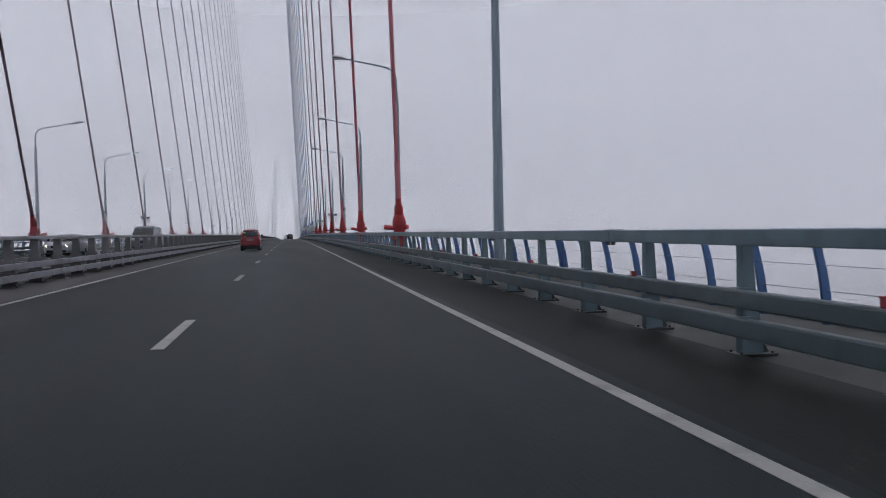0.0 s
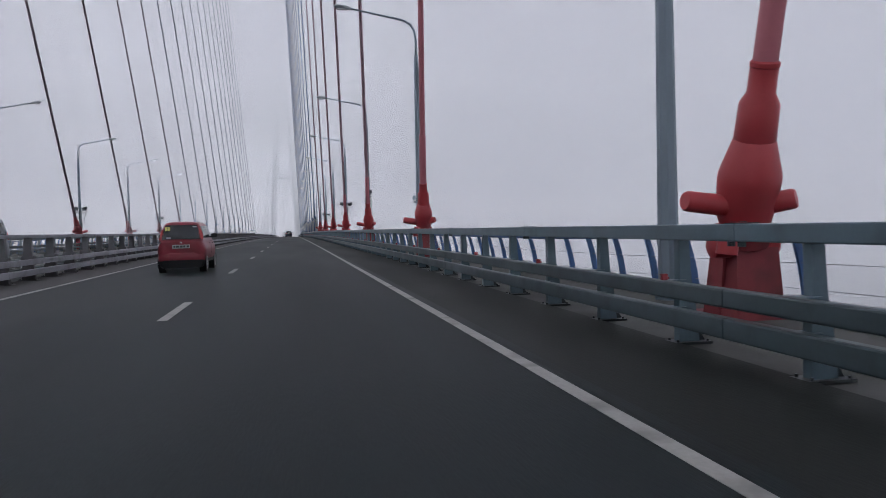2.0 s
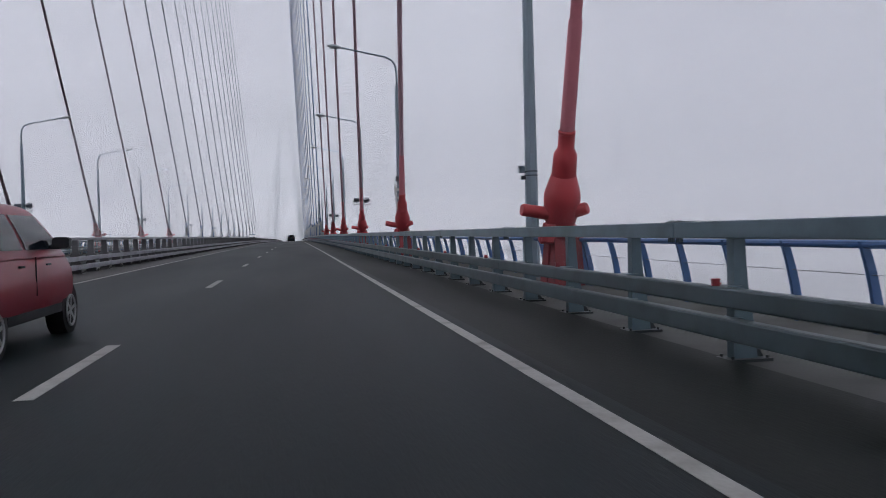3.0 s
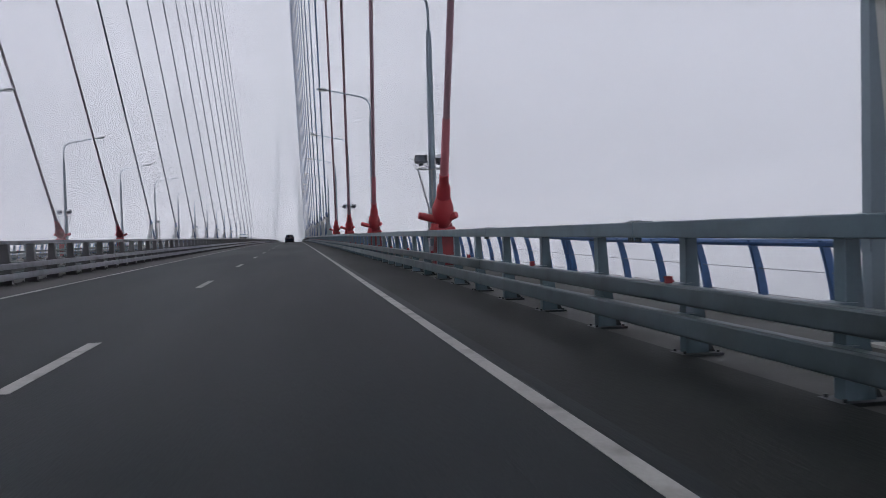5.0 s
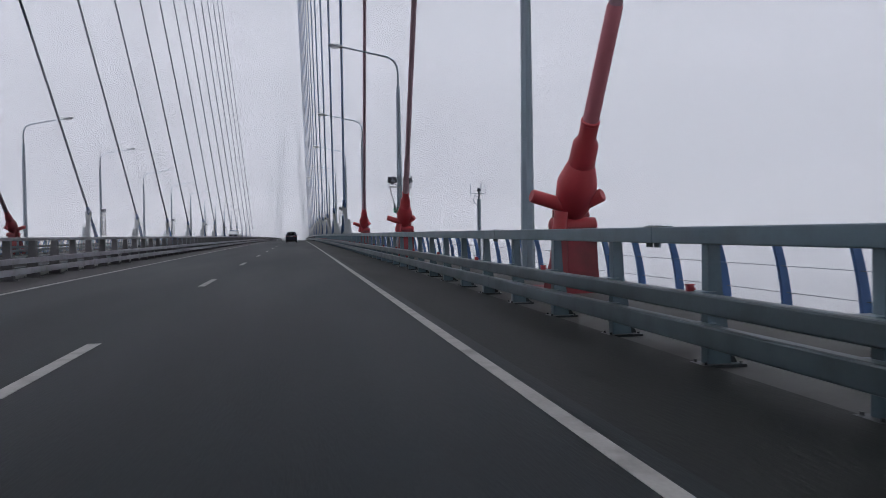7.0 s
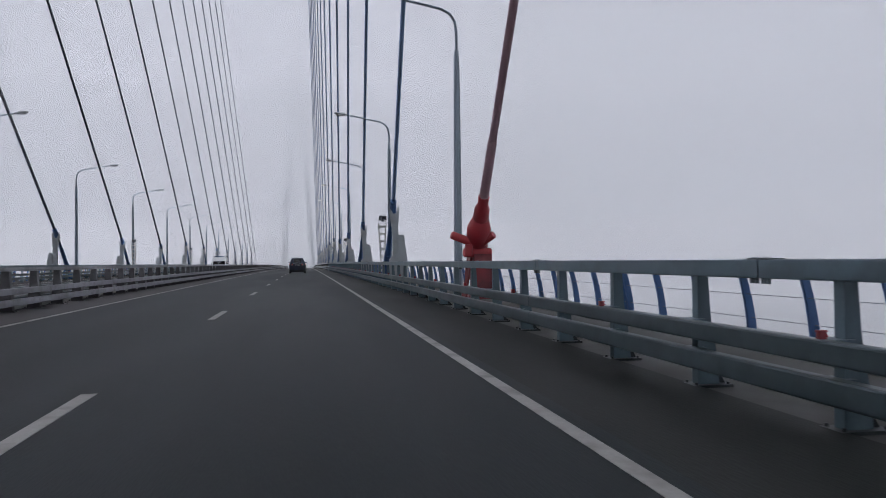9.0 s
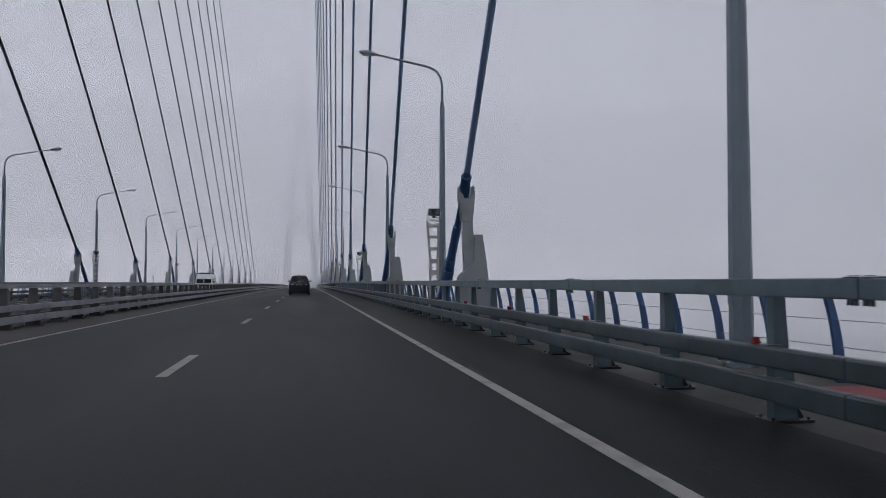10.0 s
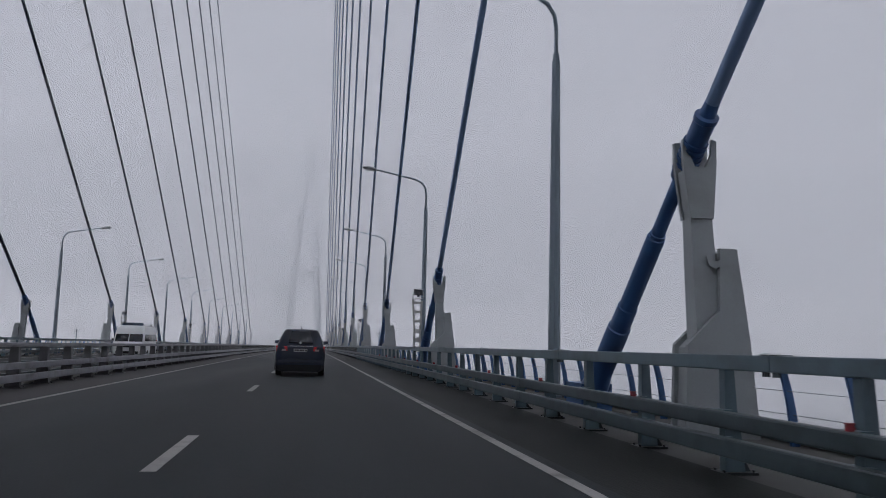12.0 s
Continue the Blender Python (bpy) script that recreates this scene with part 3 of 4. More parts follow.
def blue_stay(k, side):
    """A stay that comes down through a forked steel bracket and on to the deck beyond it."""
    y = 206.32 + 23.74 * (k - 7)
    tall = 1.24 if k >= 11 else 1.0       # from here on the brackets are a size larger
    o = Vector((MID + side * (12.70 if side > 0 else 12.72), y, deck(y)))
    d = stay_way(o + Vector((0, 0, 4.3 * tall)), side, 201.2 + 3.21 * (k - 7))
    length, w = d.length, d.normalized()
    if side < 0:
        o = o - w * (0.55 / w.z)       # the far edge lies lower, by the fall of the deck
    st = thing("blue_stay", "blue bridge stay held by a pale steel fork bracket", "bridge stay", "stays along the deck edges", at=o)
    p = Vector((side * -0.01, 0, 4.18 * tall))
    low = Vector((side * -0.06, 4.35, 0.05))
    # left-hand cable: backlit shade in its colour
    part("stay_cable", Shape().axis_tube(p, w, [(0.7, 0.105), (60, 0.10), (length, 0.10)], 14), sheath_blue if side > 0 else sheath_shaded, st, "blue sheathed stay cable" if side > 0 else "blue sheathed stay cable, darkened as if backlit")
    part("collar", Shape().axis_tube(p, w, [(-0.50, 0.13), (-0.45, 0.165), (0.62, 0.165), (0.64, 0.18), (0.72, 0.18), (0.74, 0.125), (0.95, 0.105)], 18), blue_paint, st)
    for s0 in [-0.30 + 0.10 * i for i in range(6)]:
        part("clamp_rib", Shape().axis_tube(p, w, [(s0, 0.19), (s0 + 0.05, 0.19)], 14), blue_paint, st)
    way = low - p
    n = way.length
    part("lower_pipe", Shape().axis_tube(p, way, [(0.2, 0.11), (1.55, 0.115), (1.56, 0.135), (1.62, 0.135), (1.64, 0.155), (3.2, 0.16), (3.22, 0.18), (3.72, 0.185), (3.74, 0.21), (n - 1.0, 0.22), (n - 0.6, 0.27), (n, 0.33)], 18), blue_paint, st, "thick stepped blue anchor pipe")
    part("pipe_foot", Shape().box(low.x, low.y - 0.1, 0.25, 0.62, 0.9, 0.56), blue_paint, st)

    def flip(outline):
        return [(side * x, z * tall) for x, z in outline]

    def plate(outline, y0, y1):
        return Shape().loft([[(x, yy, z) for x, z in flip(outline)] for yy in (y0, y1)])

    # fork head: a front and a back plate, notched for the stay, on a narrower core
    fork = [(-0.10, 3.17), (0.26, 3.17), (0.32, 4.0), (0.32, 4.36), (0.24, 4.38), (0.24, 4.16), (0.14, 3.95), (-0.03, 3.95), (-0.12, 4.16), (-0.12, 4.38), (-0.22, 4.36), (-0.22, 4.0)]
    head = part("fork_head", plate(fork, -0.17, -0.11), white_paint, st, smooth=20)
    part("fork_plate", plate(fork, 0.11, 0.17), white_paint, head, smooth=20)
    part("fork_core", plate([(-0.07, 3.17), (0.23, 3.17), (0.28, 3.90), (-0.17, 3.90)], -0.11, 0.11), white_paint, head, smooth=20)
    part("column", Shape().loft([[(side * x0, -dy, z * tall), (side * x1, -dy, z * tall), (side * x1, dy, z * tall), (side * x0, dy, z * tall)] for x0, x1, dy, z in ((-0.02, 0.30, 0.16, 1.2), (-0.06, 0.31, 0.15, 2.35), (-0.09, 0.25, 0.13, 3.17))]), white_paint, st, smooth=20)
    base = [(-0.27, -0.04), (0.90, -0.04), (0.76, 1.4), (0.58, 2.72), (0.31, 2.72), (0.29, 1.80), (-0.22, 1.30)]
    part("base_fin", plate(base, -0.24, -0.165), white_paint, st, "pale grey steel fin plate", smooth=20)
    part("back_fin", plate(base, 0.165, 0.24), white_paint, st, smooth=20)
    part("base_core", plate([(-0.20, -0.04), (0.83, -0.04), (0.70, 1.4), (0.53, 2.66), (0.36, 2.66), (0.33, 1.74), (-0.16, 1.26)], -0.165, 0.165), white_paint, st, smooth=20)
    part("lug", plate([(0.22, 2.42), (0.36, 2.46), (0.36, 2.56), (0.20, 2.52), (0.14, 2.62), (0.08, 2.60), (0.12, 2.46)], -0.26, -0.245), white_paint, st)
    return st


for side in (1, -1):
    for k in range(0, 7):
        red_stay(k, side)
    for k in range(7, 20):
        blue_stay(k, side)


def far_stay(k, side):
    y = 560.0 + 24.0 * k
    a = Vector((MID + side * 13.0, y, deck(y)))
    d = Vector((MID + side * 2.0, 1085.0, 175.0)) - a
    st = thing("far_stay", "grey distant bridge stay fading into fog", "bridge stay", "stays of the far pylon", at=a)
    part("stay_cable", Shape().tube([(0, 0, 0), tuple(d)], 0.10, 6), pole_paint, st)


for side in (1, -1):
    for k in range(20):
        far_stay(k, side)

# ---- far pylon ----
py = thing("bridge_pylon", "tall pale concrete A-shaped bridge pylon in thick fog", "pylon", at=(MID, 1085.0, 0))
for sx in (-1, 1):
    part("leg", Shape().loft([[(sx * x + dx * w, dy * 5.5, z) for dx, dy in ((-1, -1), (1, -1), (1, 1), (-1, 1))] for x, w, z in ((19.0, 4.4, -72), (16.5, 4.0, -12), (13.5, 3.6, 50), (8.5, 3.2, 120), (4.0, 3.2, 175))]), pylon_mat, py)
part("cross_beam", Shape().box(0, 0, -9, 30, 7, 6), pylon_mat, py)
part("upper_cross_beam", Shape().box(0, 0, 74, 22, 6, 7), pylon_mat, py)
part("spire", Shape().loft([[(dx * w, dy * 5, z) for dx, dy in ((-1, -1), (1, -1), (1, 1), (-1, 1))] for w, z in ((7.2, 172), (5.5, 210), (4.0, 245))]), pylon_mat, py)


# ---- lamp posts ----
def lamp_post():
    st = thing("street_lamp", "tall tapered blue-grey lamp post with a curved arm", "street lamp", "lamp posts along the bridge")
    n = 8
    mast = Shape()
    mast.loft([[(r * math.cos(q), r * math.sin(q), z) for q in (2 * math.pi * (j + 0.5) / n for j in range(n))] for r, z in ((0.165, 0.0), (0.165, 0.5), (0.11, 9.0))])
    part("mast", mast, pole_paint, st, smooth=20)
    arm = [(0, 0, 8.95), (0, 0, 9.9), (-0.06, 0, 10.3), (-0.25, 0, 10.6), (-0.6, 0, 10.78), (-3.05, 0, 11.25)]
    part("arm", Shape().tube(arm, [0.055, 0.055, 0.055, 0.055, 0.05, 0.04], 10), pole_paint, st)
    part("arm_socket", Shape().tube([(0, 0, 8.75), (0, 0, 9.2)], [0.10, 0.085], 10), pole_paint, st)
    head = Shape()
    head.loft([[(x, w * math.cos(q), z + h * math.sin(q)) for q in (2 * math.pi * j / 10 for j in range(10))] for x, w, h, z in ((-2.95, 0.05, 0.05, 11.24), (-3.05, 0.11, 0.09, 11.25), (-3.35, 0.15, 0.11, 11.30), (-3.6, 0.13, 0.09, 11.32), (-3.72, 0.05, 0.04, 11.33))])
    hd = part("lamp_head", head, white_paint, st, "pale oval lamp head")
    part("lamp_glass", Shape().loft([[(x, w * math.cos(q), 11.2 + h * math.sin(q)) for q in (2 * math.pi * j / 10 for j in range(10))] for x, w, h in ((-3.1, 0.06, 0.02), (-3.3, 0.11, 0.05), (-3.5, 0.11, 0.05), (-3.62, 0.05, 0.02))]), lens, hd)
    part("base_flange", Shape().tube([(0, 0, -0.04), (0, 0, 0.02)], 0.22, 12), pole_paint, st)
    part("hatch", Shape().box(-0.158, 0, 1.0, 0.02, 0.12, 0.34), pole_paint, st)
    return st


# the far deck edge falls away, so its lamps stand lower
LEFT_LAMP = (0.956, 0.956, 0.956, 0.953, 0.976, 0.986, 0.978, 0.945, 0.964, 0.934, 0.930, 0.925)
lamp = lamp_post()
first = True
for k in range(0, 22):
    y = 45.4 + LAMP_BAY * (k - 1) if k else 23.15
    for side in (1, -1):
        m = pose(MID + side * 13.40, y, deck(y), 0, 0, 0 if side > 0 else 180) @ Matrix.Diagonal((1, 1, 1.0 if side > 0 else LEFT_LAMP[min(k, 11)], 1))
        if first:
            lamp.matrix_world = m
            first = False
        else:
            copy_thing(lamp, m)

# ---- floodlight stands, masts and boxes on the walkways ----
def floodlight(parent, x, y, z, turn, tilt=12, lean=0):
    """A shallow round drum, lens upwards, held in a yoke on a small plate."""
    m = pose(x, y, z, 0, 0, turn)
    lamp_m = m @ pose(0, 0, 0.34, tilt, lean, 0)
    drum = Shape().axis_tube((0, 0, -0.16), (0, 0, 1), [(0.0, 0.12), (0.02, 0.22), (0.03, 0.262), (0.075, 0.268), (0.09, 0.25), (0.29, 0.242), (0.30, 0.248), (0.315, 0.248), (0.317, 0.23)], 24)
    f = part("floodlight", drum, drum_paint, parent, "grey round drum-shaped floodlight", m=lamp_m)
    part("floodlight_glass", Shape().axis_tube((0, 0, 0.147), (0, 0, 1), [(0.0, 0.225), (0.012, 0.225), (0.022, 0.20)], 22), flood_lens, f)
    part("gear_box", Shape().box(0, 0.03, -0.20, 0.13, 0.12, 0.09), dark_metal, f)
    part("bracket", Shape().tube([(-0.275, 0, 0.37), (-0.285, 0, 0.10), (-0.20, 0, 0.03), (-0.16, 0, 0.0), (0.16, 0, 0.0), (0.20, 0, 0.03), (0.285, 0, 0.10), (0.275, 0, 0.37)], 0.016, 8), stand_paint, parent, m=m)
    part("pad", Shape().box(0, 0, 0.01, 0.28, 0.12, 0.025), stand_paint, parent, m=m)
    part("cable", Shape().tube([(0.05, 0.0, 0.16), (0.12, -0.06, 0.12), (0.22, -0.08, 0.05), (0.33, -0.05, 0.06), (0.37, -0.02, -0.02), (0.28, 0, -0.06), (0.1, 0, -0.04)], 0.011, 6), dark_metal, parent, m=m)


def fork_stand():
    """A ladder-like foot that opens into three slanted bars under a cross bar with two floodlights."""
    st = thing("floodlight_stand", "thin grey steel forked stand carrying two drum floodlights", "floodlight stand", "floodlight stands")
    for sx in (-1, 1):
        part("foot_bar", Shape().loft([[(sx * x - 0.028, -0.05, z), (sx * x + 0.028, -0.05, z), (sx * x + 0.028, 0.05, z), (sx * x - 0.028, 0.05, z)] for x, z in ((0.22, 0.0), (0.15, 2.1))]), fork_paint, st)
        part("slanted_bar", Shape().loft([[(x - 0.026, -0.035, z), (x + 0.026, -0.035, z), (x + 0.026, 0.035, z), (x - 0.026, 0.035, z)] for x, z in ((sx * 0.14, 2.06), (sx * 0.55, 3.62))]), fork_paint, st)
    part("middle_bar", Shape().box(0.0, 0, 2.82, 0.05, 0.06, 1.6), fork_paint, st)
    for z, h in ((0.30, 0.6), (0.98, 0.18), (1.42, 0.14), (1.98, 0.24)):
        part("rung", Shape().box(0, 0, z, 0.32, 0.06, h), fork_paint, st)
    part("cross_bar", Shape().box(0, 0, 3.65, 1.26, 0.07, 0.05), fork_paint, st)
    part("foot_plate", Shape().box(0, 0, 0.0, 0.50, 0.4, 0.03), fork_paint, st)
    floodlight(st, -0.42, 0, 3.70, 10, -2, 1)
    floodlight(st, 0.42, 0, 3.70, -12, 24, -10)
    return st


def ladder_stand():
    st = thing("floodlight_stand", "pale steel ladder-shaped stand with one dark floodlight on top", "floodlight stand", "floodlight stands")
    for sx, xs in ((-1, ((0.20, 0.0), (0.155, 1.9), (0.30, 3.75))), (1, ((0.20, 0.0), (0.145, 1.9), (0.19, 3.65)))):
        part("ladder_bar", Shape().loft([[(sx * x - 0.045, -0.06, z), (sx * x + 0.045, -0.06, z), (sx * x + 0.045, 0.06, z), (sx * x - 0.045, 0.06, z)] for x, z in xs]), stand_paint, st)
    for z, h, x in ((0.35, 0.7, 0), (1.02, 0.22, 0), (1.55, 0.20, 0), (2.03, 0.20, -0.01), (2.55, 0.13, -0.02), (3.05, 0.13, -0.03), (3.52, 0.13, -0.05)):
        part("rung", Shape().box(x, 0, z, 0.34 + 0.05 * max(0, z - 2.2), 0.07, h), stand_paint, st)
    part("foot_plate", Shape().box(0, 0, 0.0, 0.6, 0.5, 0.03), stand_paint, st)
    floodlight(st, 0.0, 0, 3.76, 5, 8)
    return st


def place(ob, x, y, side, used=[]):
    m = pose(MID + side * x, y, deck(y) - 0.02, 0, 0, 0)
    if ob.name not in used:
        used.append(ob.name)
        ob.matrix_world = m
        return ob
    return copy_thing(ob, m)


fork_a, ladder_a = fork_stand(), ladder_stand()
for side in (1, -1):
    for y in (117.78, 165.7):
        place(fork_a, 13.35, y, side)
    for x, y in ((13.40, 93.4), (12.75, 213.0), (12.75, 260.5), (12.75, 308.0), (12.75, 355.5)):
        place(ladder_a, x, y, side)

# a wind gauge mast on the walkway
for side in (1, -1):
    for yy in (148.6, 294.4):
        ant = thing("wind_gauge", "slim grey mast with a small three-armed wind gauge", "mast", "wind gauges", at=(MID + side * 13.7, yy, deck(yy) - 0.03))
        if side < 0:
            ant.scale = (0.8, 0.8, 0.8)
        part("mast", Shape().tube([(0, 0, 0), (0, 0, 2.25)], [0.07, 0.06], 10), pole_paint, ant)
        part("gauge_head", Shape().tube([(0, 0, 2.25), (0, 0, 2.48), (0, 0, 2.50), (0, 0, 2.60)], [0.03, 0.03, 0.07, 0.05], 10), dark_metal, ant)
        for a in (30, 150, 270):
            q = (0.28 * math.cos(radians(a)), 0.28 * math.sin(radians(a)))
            part("arm", Shape().tube([(0, 0, 2.42), (q[0], q[1], 2.42)], 0.012, 6), dark_metal, ant)
            part("rod", Shape().tube([(q[0], q[1], 2.35), (q[0], q[1], 2.75)], 0.010, 6), dark_metal, ant)
        part("cable", Shape().tube([(0.02, -0.05, 2.30), (-0.16, -0.06, 2.36), (-0.20, -0.05, 2.2), (-0.07, -0.04, 2.02)], 0.012, 6), dark_metal, ant)

# red marker lamps on the middle rail, at every second post
def marker_lamp():
    st = thing("marker_lamp", "small red box-shaped marker lamp with a lid on the rail", "marker lamp", "marker lamps along the guard rail")
    part("lamp_body", Shape().loft([[(x * w, y * w, z) for x, y in ((-0.055, -0.03), (-0.045, -0.04), (0.045, -0.04), (0.055, -0.03), (0.055, 0.03), (0.045, 0.04), (-0.045, 0.04), (-0.055, 0.03))] for w, z in ((0.92, 0.008), (1.0, 0.02), (1.0, 0.108), (0.94, 0.116))]), red_box_mat, st)
    part("lamp_lid", Shape().loft([[(x * w, y * w, z) for x, y in ((-0.064, -0.04), (0.064, -0.04), (0.064, 0.04), (-0.064, 0.04))] for w, z in ((1.0, 0.116), (1.0, 0.126), (0.8, 0.136))]), red_box_mat, st)
    part("nozzle", Shape().tube([(0.05, 0, 0.065), (0.085, 0, 0.065)], 0.02, 8), red_box_mat, st)
    part("bracket", Shape().box(0.02, 0, 0.004, 0.16, 0.07, 0.008), dirty_galv, st)
    return st


marker = marker_lamp()
spots = [0.77 + 4.04 * k for k in range(1, 51)] + [207.8] + [212.65 + 4.02 * k for k in range(14)]
for side in (1, -1):
    for y in spots:
        m = pose(4.02 if side > 0 else mirror_x(4.02), y, deck(y) + 0.60, 0, 0, 0 if side > 0 else 180) @ Matrix.Diagonal((0.75, 0.75, 0.78, 1))
        if side > 0 and y == spots[0]:
            marker.matrix_world = m
        else:
            copy_thing(marker, m)

# service pipes along the walkway edge
for x in (6.55, 6.64, mirror_x(6.55), mirror_x(6.64)):
    solid("service_pipe", Shape().tube([(x, y, deck(y) + 0.02) for y in stations(Y0, 420, 10)], 0.035, 8), dirty_galv, "thin grey service pipe lying on the walkway", "pipe", kind="")

# small boxes and a sign on lamp posts
green = mat("green_sign", (0.02, 0.17, 0.10), 0.4, vary=0.08, bump=0.0)
for side, y in ((1, 69.59), (1, 166.35), (-1, 69.59), (-1, 117.97)):
    cb = thing("control_box", "two small grey boxes strapped to a lamp post", "control box", "boxes on lamp posts", at=(MID + side * 13.40, y, deck(y) + 2.5))
    part("case", Shape().box(-0.26, -0.05, 0.10, 0.13, 0.12, 0.17), galv, cb)
    part("lower_case", Shape().box(-0.22, -0.05, -0.10, 0.10, 0.10, 0.09), dark_metal, cb)
    for z in (-0.06, 0.04):
        part("strap", Shape().tube([(0, 0, z), (0, 0, z + 0.03)], 0.170, 12), dark_metal, cb)
    part("bracket", Shape().box(-0.18, -0.02, 0.04, 0.10, 0.04, 0.03), dark_metal, cb)
sign = thing("exit_sign", "small green exit sign with a white arrow on a lamp post", "sign", at=(MID + 13.40 - 0.24, 166.12, deck(167) + 2.38))
part("panel", Shape().box(0, 0, 0, 0.26, 0.05, 0.26), green, sign)
part("arrow", Shape().loft([[(x, yy, z) for x, z in ((-0.09, -0.03), (0.02, -0.03), (0.02, -0.075), (0.10, 0.0), (0.02, 0.075), (0.02, 0.03), (-0.09, 0.03))] for yy in (-0.031, -0.026)]), white_paint, sign, "white arrow")
part("clip", Shape().box(0.17, 0.02, -0.06, 0.12, 0.03, 0.05), dark_metal, sign)


# ---- vehicles ----
def car_paint(name, color, rough=0.28):
    m = mat(name, color, rough + 0.1, vary=0.08, scale=0.8, grain=0.03, grain_scale=20, bump=0.0, stain=tuple(c * 0.7 + 0.003 for c in color), stain_scale=0.7, stain_at=0.72, spec=0.35)
    b = m.node_tree.nodes["Principled BSDF"]
    b.inputs["Coat Weight"].default_value, b.inputs["Coat Roughness"].default_value = 0.2, 0.10
    return m


car_red = car_paint("red_car_paint", (0.165, 0.008, 0.018))
car_dark = car_paint("dark_blue_car_paint", (0.0035, 0.0090, 0.024), 0.22)
car_white = car_paint("white_car_paint", (0.66, 0.67, 0.66))
car_slate = car_paint("slate_car_paint", (0.085, 0.095, 0.11))
car_grey = car_paint("grey_car_paint", (0.20, 0.21, 0.22))
tyre_mat = mat("tyre_rubber", (0.018, 0.018, 0.018), 0.85, vary=0.15, scale=6, bump=0.1)
rim_mat = mat("rim_alloy", (0.34, 0.345, 0.35), 0.4, metal=0.6, vary=0.1, scale=5, bump=0.0)
trim_black = mat("black_plastic", (0.0100, 0.0106, 0.0119), 0.6, vary=0.15, scale=4, bump=0.05, spec=0.25)
chrome = mat("chrome", (0.65, 0.66, 0.68), 0.15, metal=1.0, vary=0.05, bump=0.0)
tail_red = mat("tail_lamp_red", (0.42, 0.030, 0.034), 0.2, vary=0.05, bump=0.0)
tail_dark = mat("tail_lamp_dark_red", (0.34, 0.040, 0.042), 0.25, vary=0.05, bump=0.0)
tail_clear = mat("tail_lamp_clear", (0.26, 0.20, 0.20), 0.2, vary=0.05, bump=0.0)
plate_white = mat("plate_white", (0.26, 0.27, 0.27), 0.5, vary=0.05, bump=0.0)
plate_bar = mat("plate_black", (0.03, 0.03, 0.03), 0.5, vary=0.05, bump=0.0)
yellow = mat("yellow_sticker", (0.48, 0.43, 0.09), 0.5, vary=0.05, bump=0.0)
head_glow = glow("headlight_lit", (1.0, 0.86, 0.62), 14.0)
glass_mat = bpy.data.materials.new("car_glass")
glass_mat.use_nodes = True
gb = glass_mat.node_tree.nodes["Principled BSDF"]
gb.inputs["Base Color"].default_value = (0.005, 0.008, 0.012, 1)
gb.inputs["Roughness"].default_value = 0.08
gb.inputs["Specular IOR Level"].default_value = 0.5


def rounded_rect(x, y0, y1, z, r, n=4):
    """A ring with round corners: half width x, from y0 to y1."""
    out = []
    for cx, cy, a0 in ((x - r, y1 - r, 0), (-x + r, y1 - r, 90), (-x + r, y0 + r, 180), (x - r, y0 + r, 270)):
        out += [(cx + r * math.cos(radians(a0 + 90 * i / (n - 1))), cy + r * math.sin(radians(a0 + 90 * i / (n - 1))), z) for i in range(n)]
    return out


def wheel(parent, x, y, r, width, side):
    w = part("wheel", Shape().axis_tube((x - width / 2, y, r), (1, 0, 0), [(0.0, r * 0.70), (0.01, r * 0.93), (0.04, r), (width - 0.04, r), (width - 0.01, r * 0.93), (width, r * 0.70)], 28), tyre_mat, parent)
    xo = x + side * (width / 2 - 0.012)
    part("rim", Shape().axis_tube((xo - 0.03, y, r), (1, 0, 0), [(0.0, r * 0.71), (0.055, r * 0.71), (0.06, r * 0.67), (0.05, r * 0.60), (0.0, r * 0.60), (0.0, r * 0.71)], 24, cap=False), rim_mat, w)
    part("hub_disc", Shape().axis_tube((xo - 0.05, y, r), (1, 0, 0), [(0.0, r * 0.60), (0.02, r * 0.60)], 20), trim_black, w)
    for i in range(6):
        a = math.tau * i / 6 + 0.3
        c = Vector((xo + side * 0.002, y + 0.33 * r * math.cos(a), r + 0.33 * r * math.sin(a)))
        part("spoke", Shape().box(c.x, c.y, c.z, 0.025, r * 0.62, r * 0.15, Matrix.Rotation(a, 3, "X")), rim_mat, w)
    part("hub_cap", Shape().axis_tube((xo - 0.02, y, r), (1, 0, 0), [(0, r * 0.15), (0.035 + 0.0, r * 0.13)], 14), rim_mat, w)


def pane(name, corners, material, parent, inset=(0.08, 0.08), lift=0.006, label=""):
    """A thin pane on a quad (four corners in turn), drawn in from its edges and set a little proud."""
    a, b, c, d = (Vector(q) for q in corners)
    n = (b - a).cross(d - a).normalized()

    def at(u, v):
        return a * (1 - u) * (1 - v) + b * u * (1 - v) + c * u * v + d * (1 - u) * v

    u, v = inset
    r = 0.35
    loop = [(u * (1 + r), v), (1 - u * (1 + r), v), (1 - u, v * (1 + r)), (1 - u, 1 - v * (1 + r)), (1 - u * (1 + r), 1 - v), (u * (1 + r), 1 - v), (u, 1 - v * (1 + r)), (u, v * (1 + r))]
    pts = [at(*q) for q in loop]
    return part(name, Shape().loft([[p + n * (lift - 0.03) for p in pts], [p + n * lift for p in pts]]), material, parent, label, smooth=20)


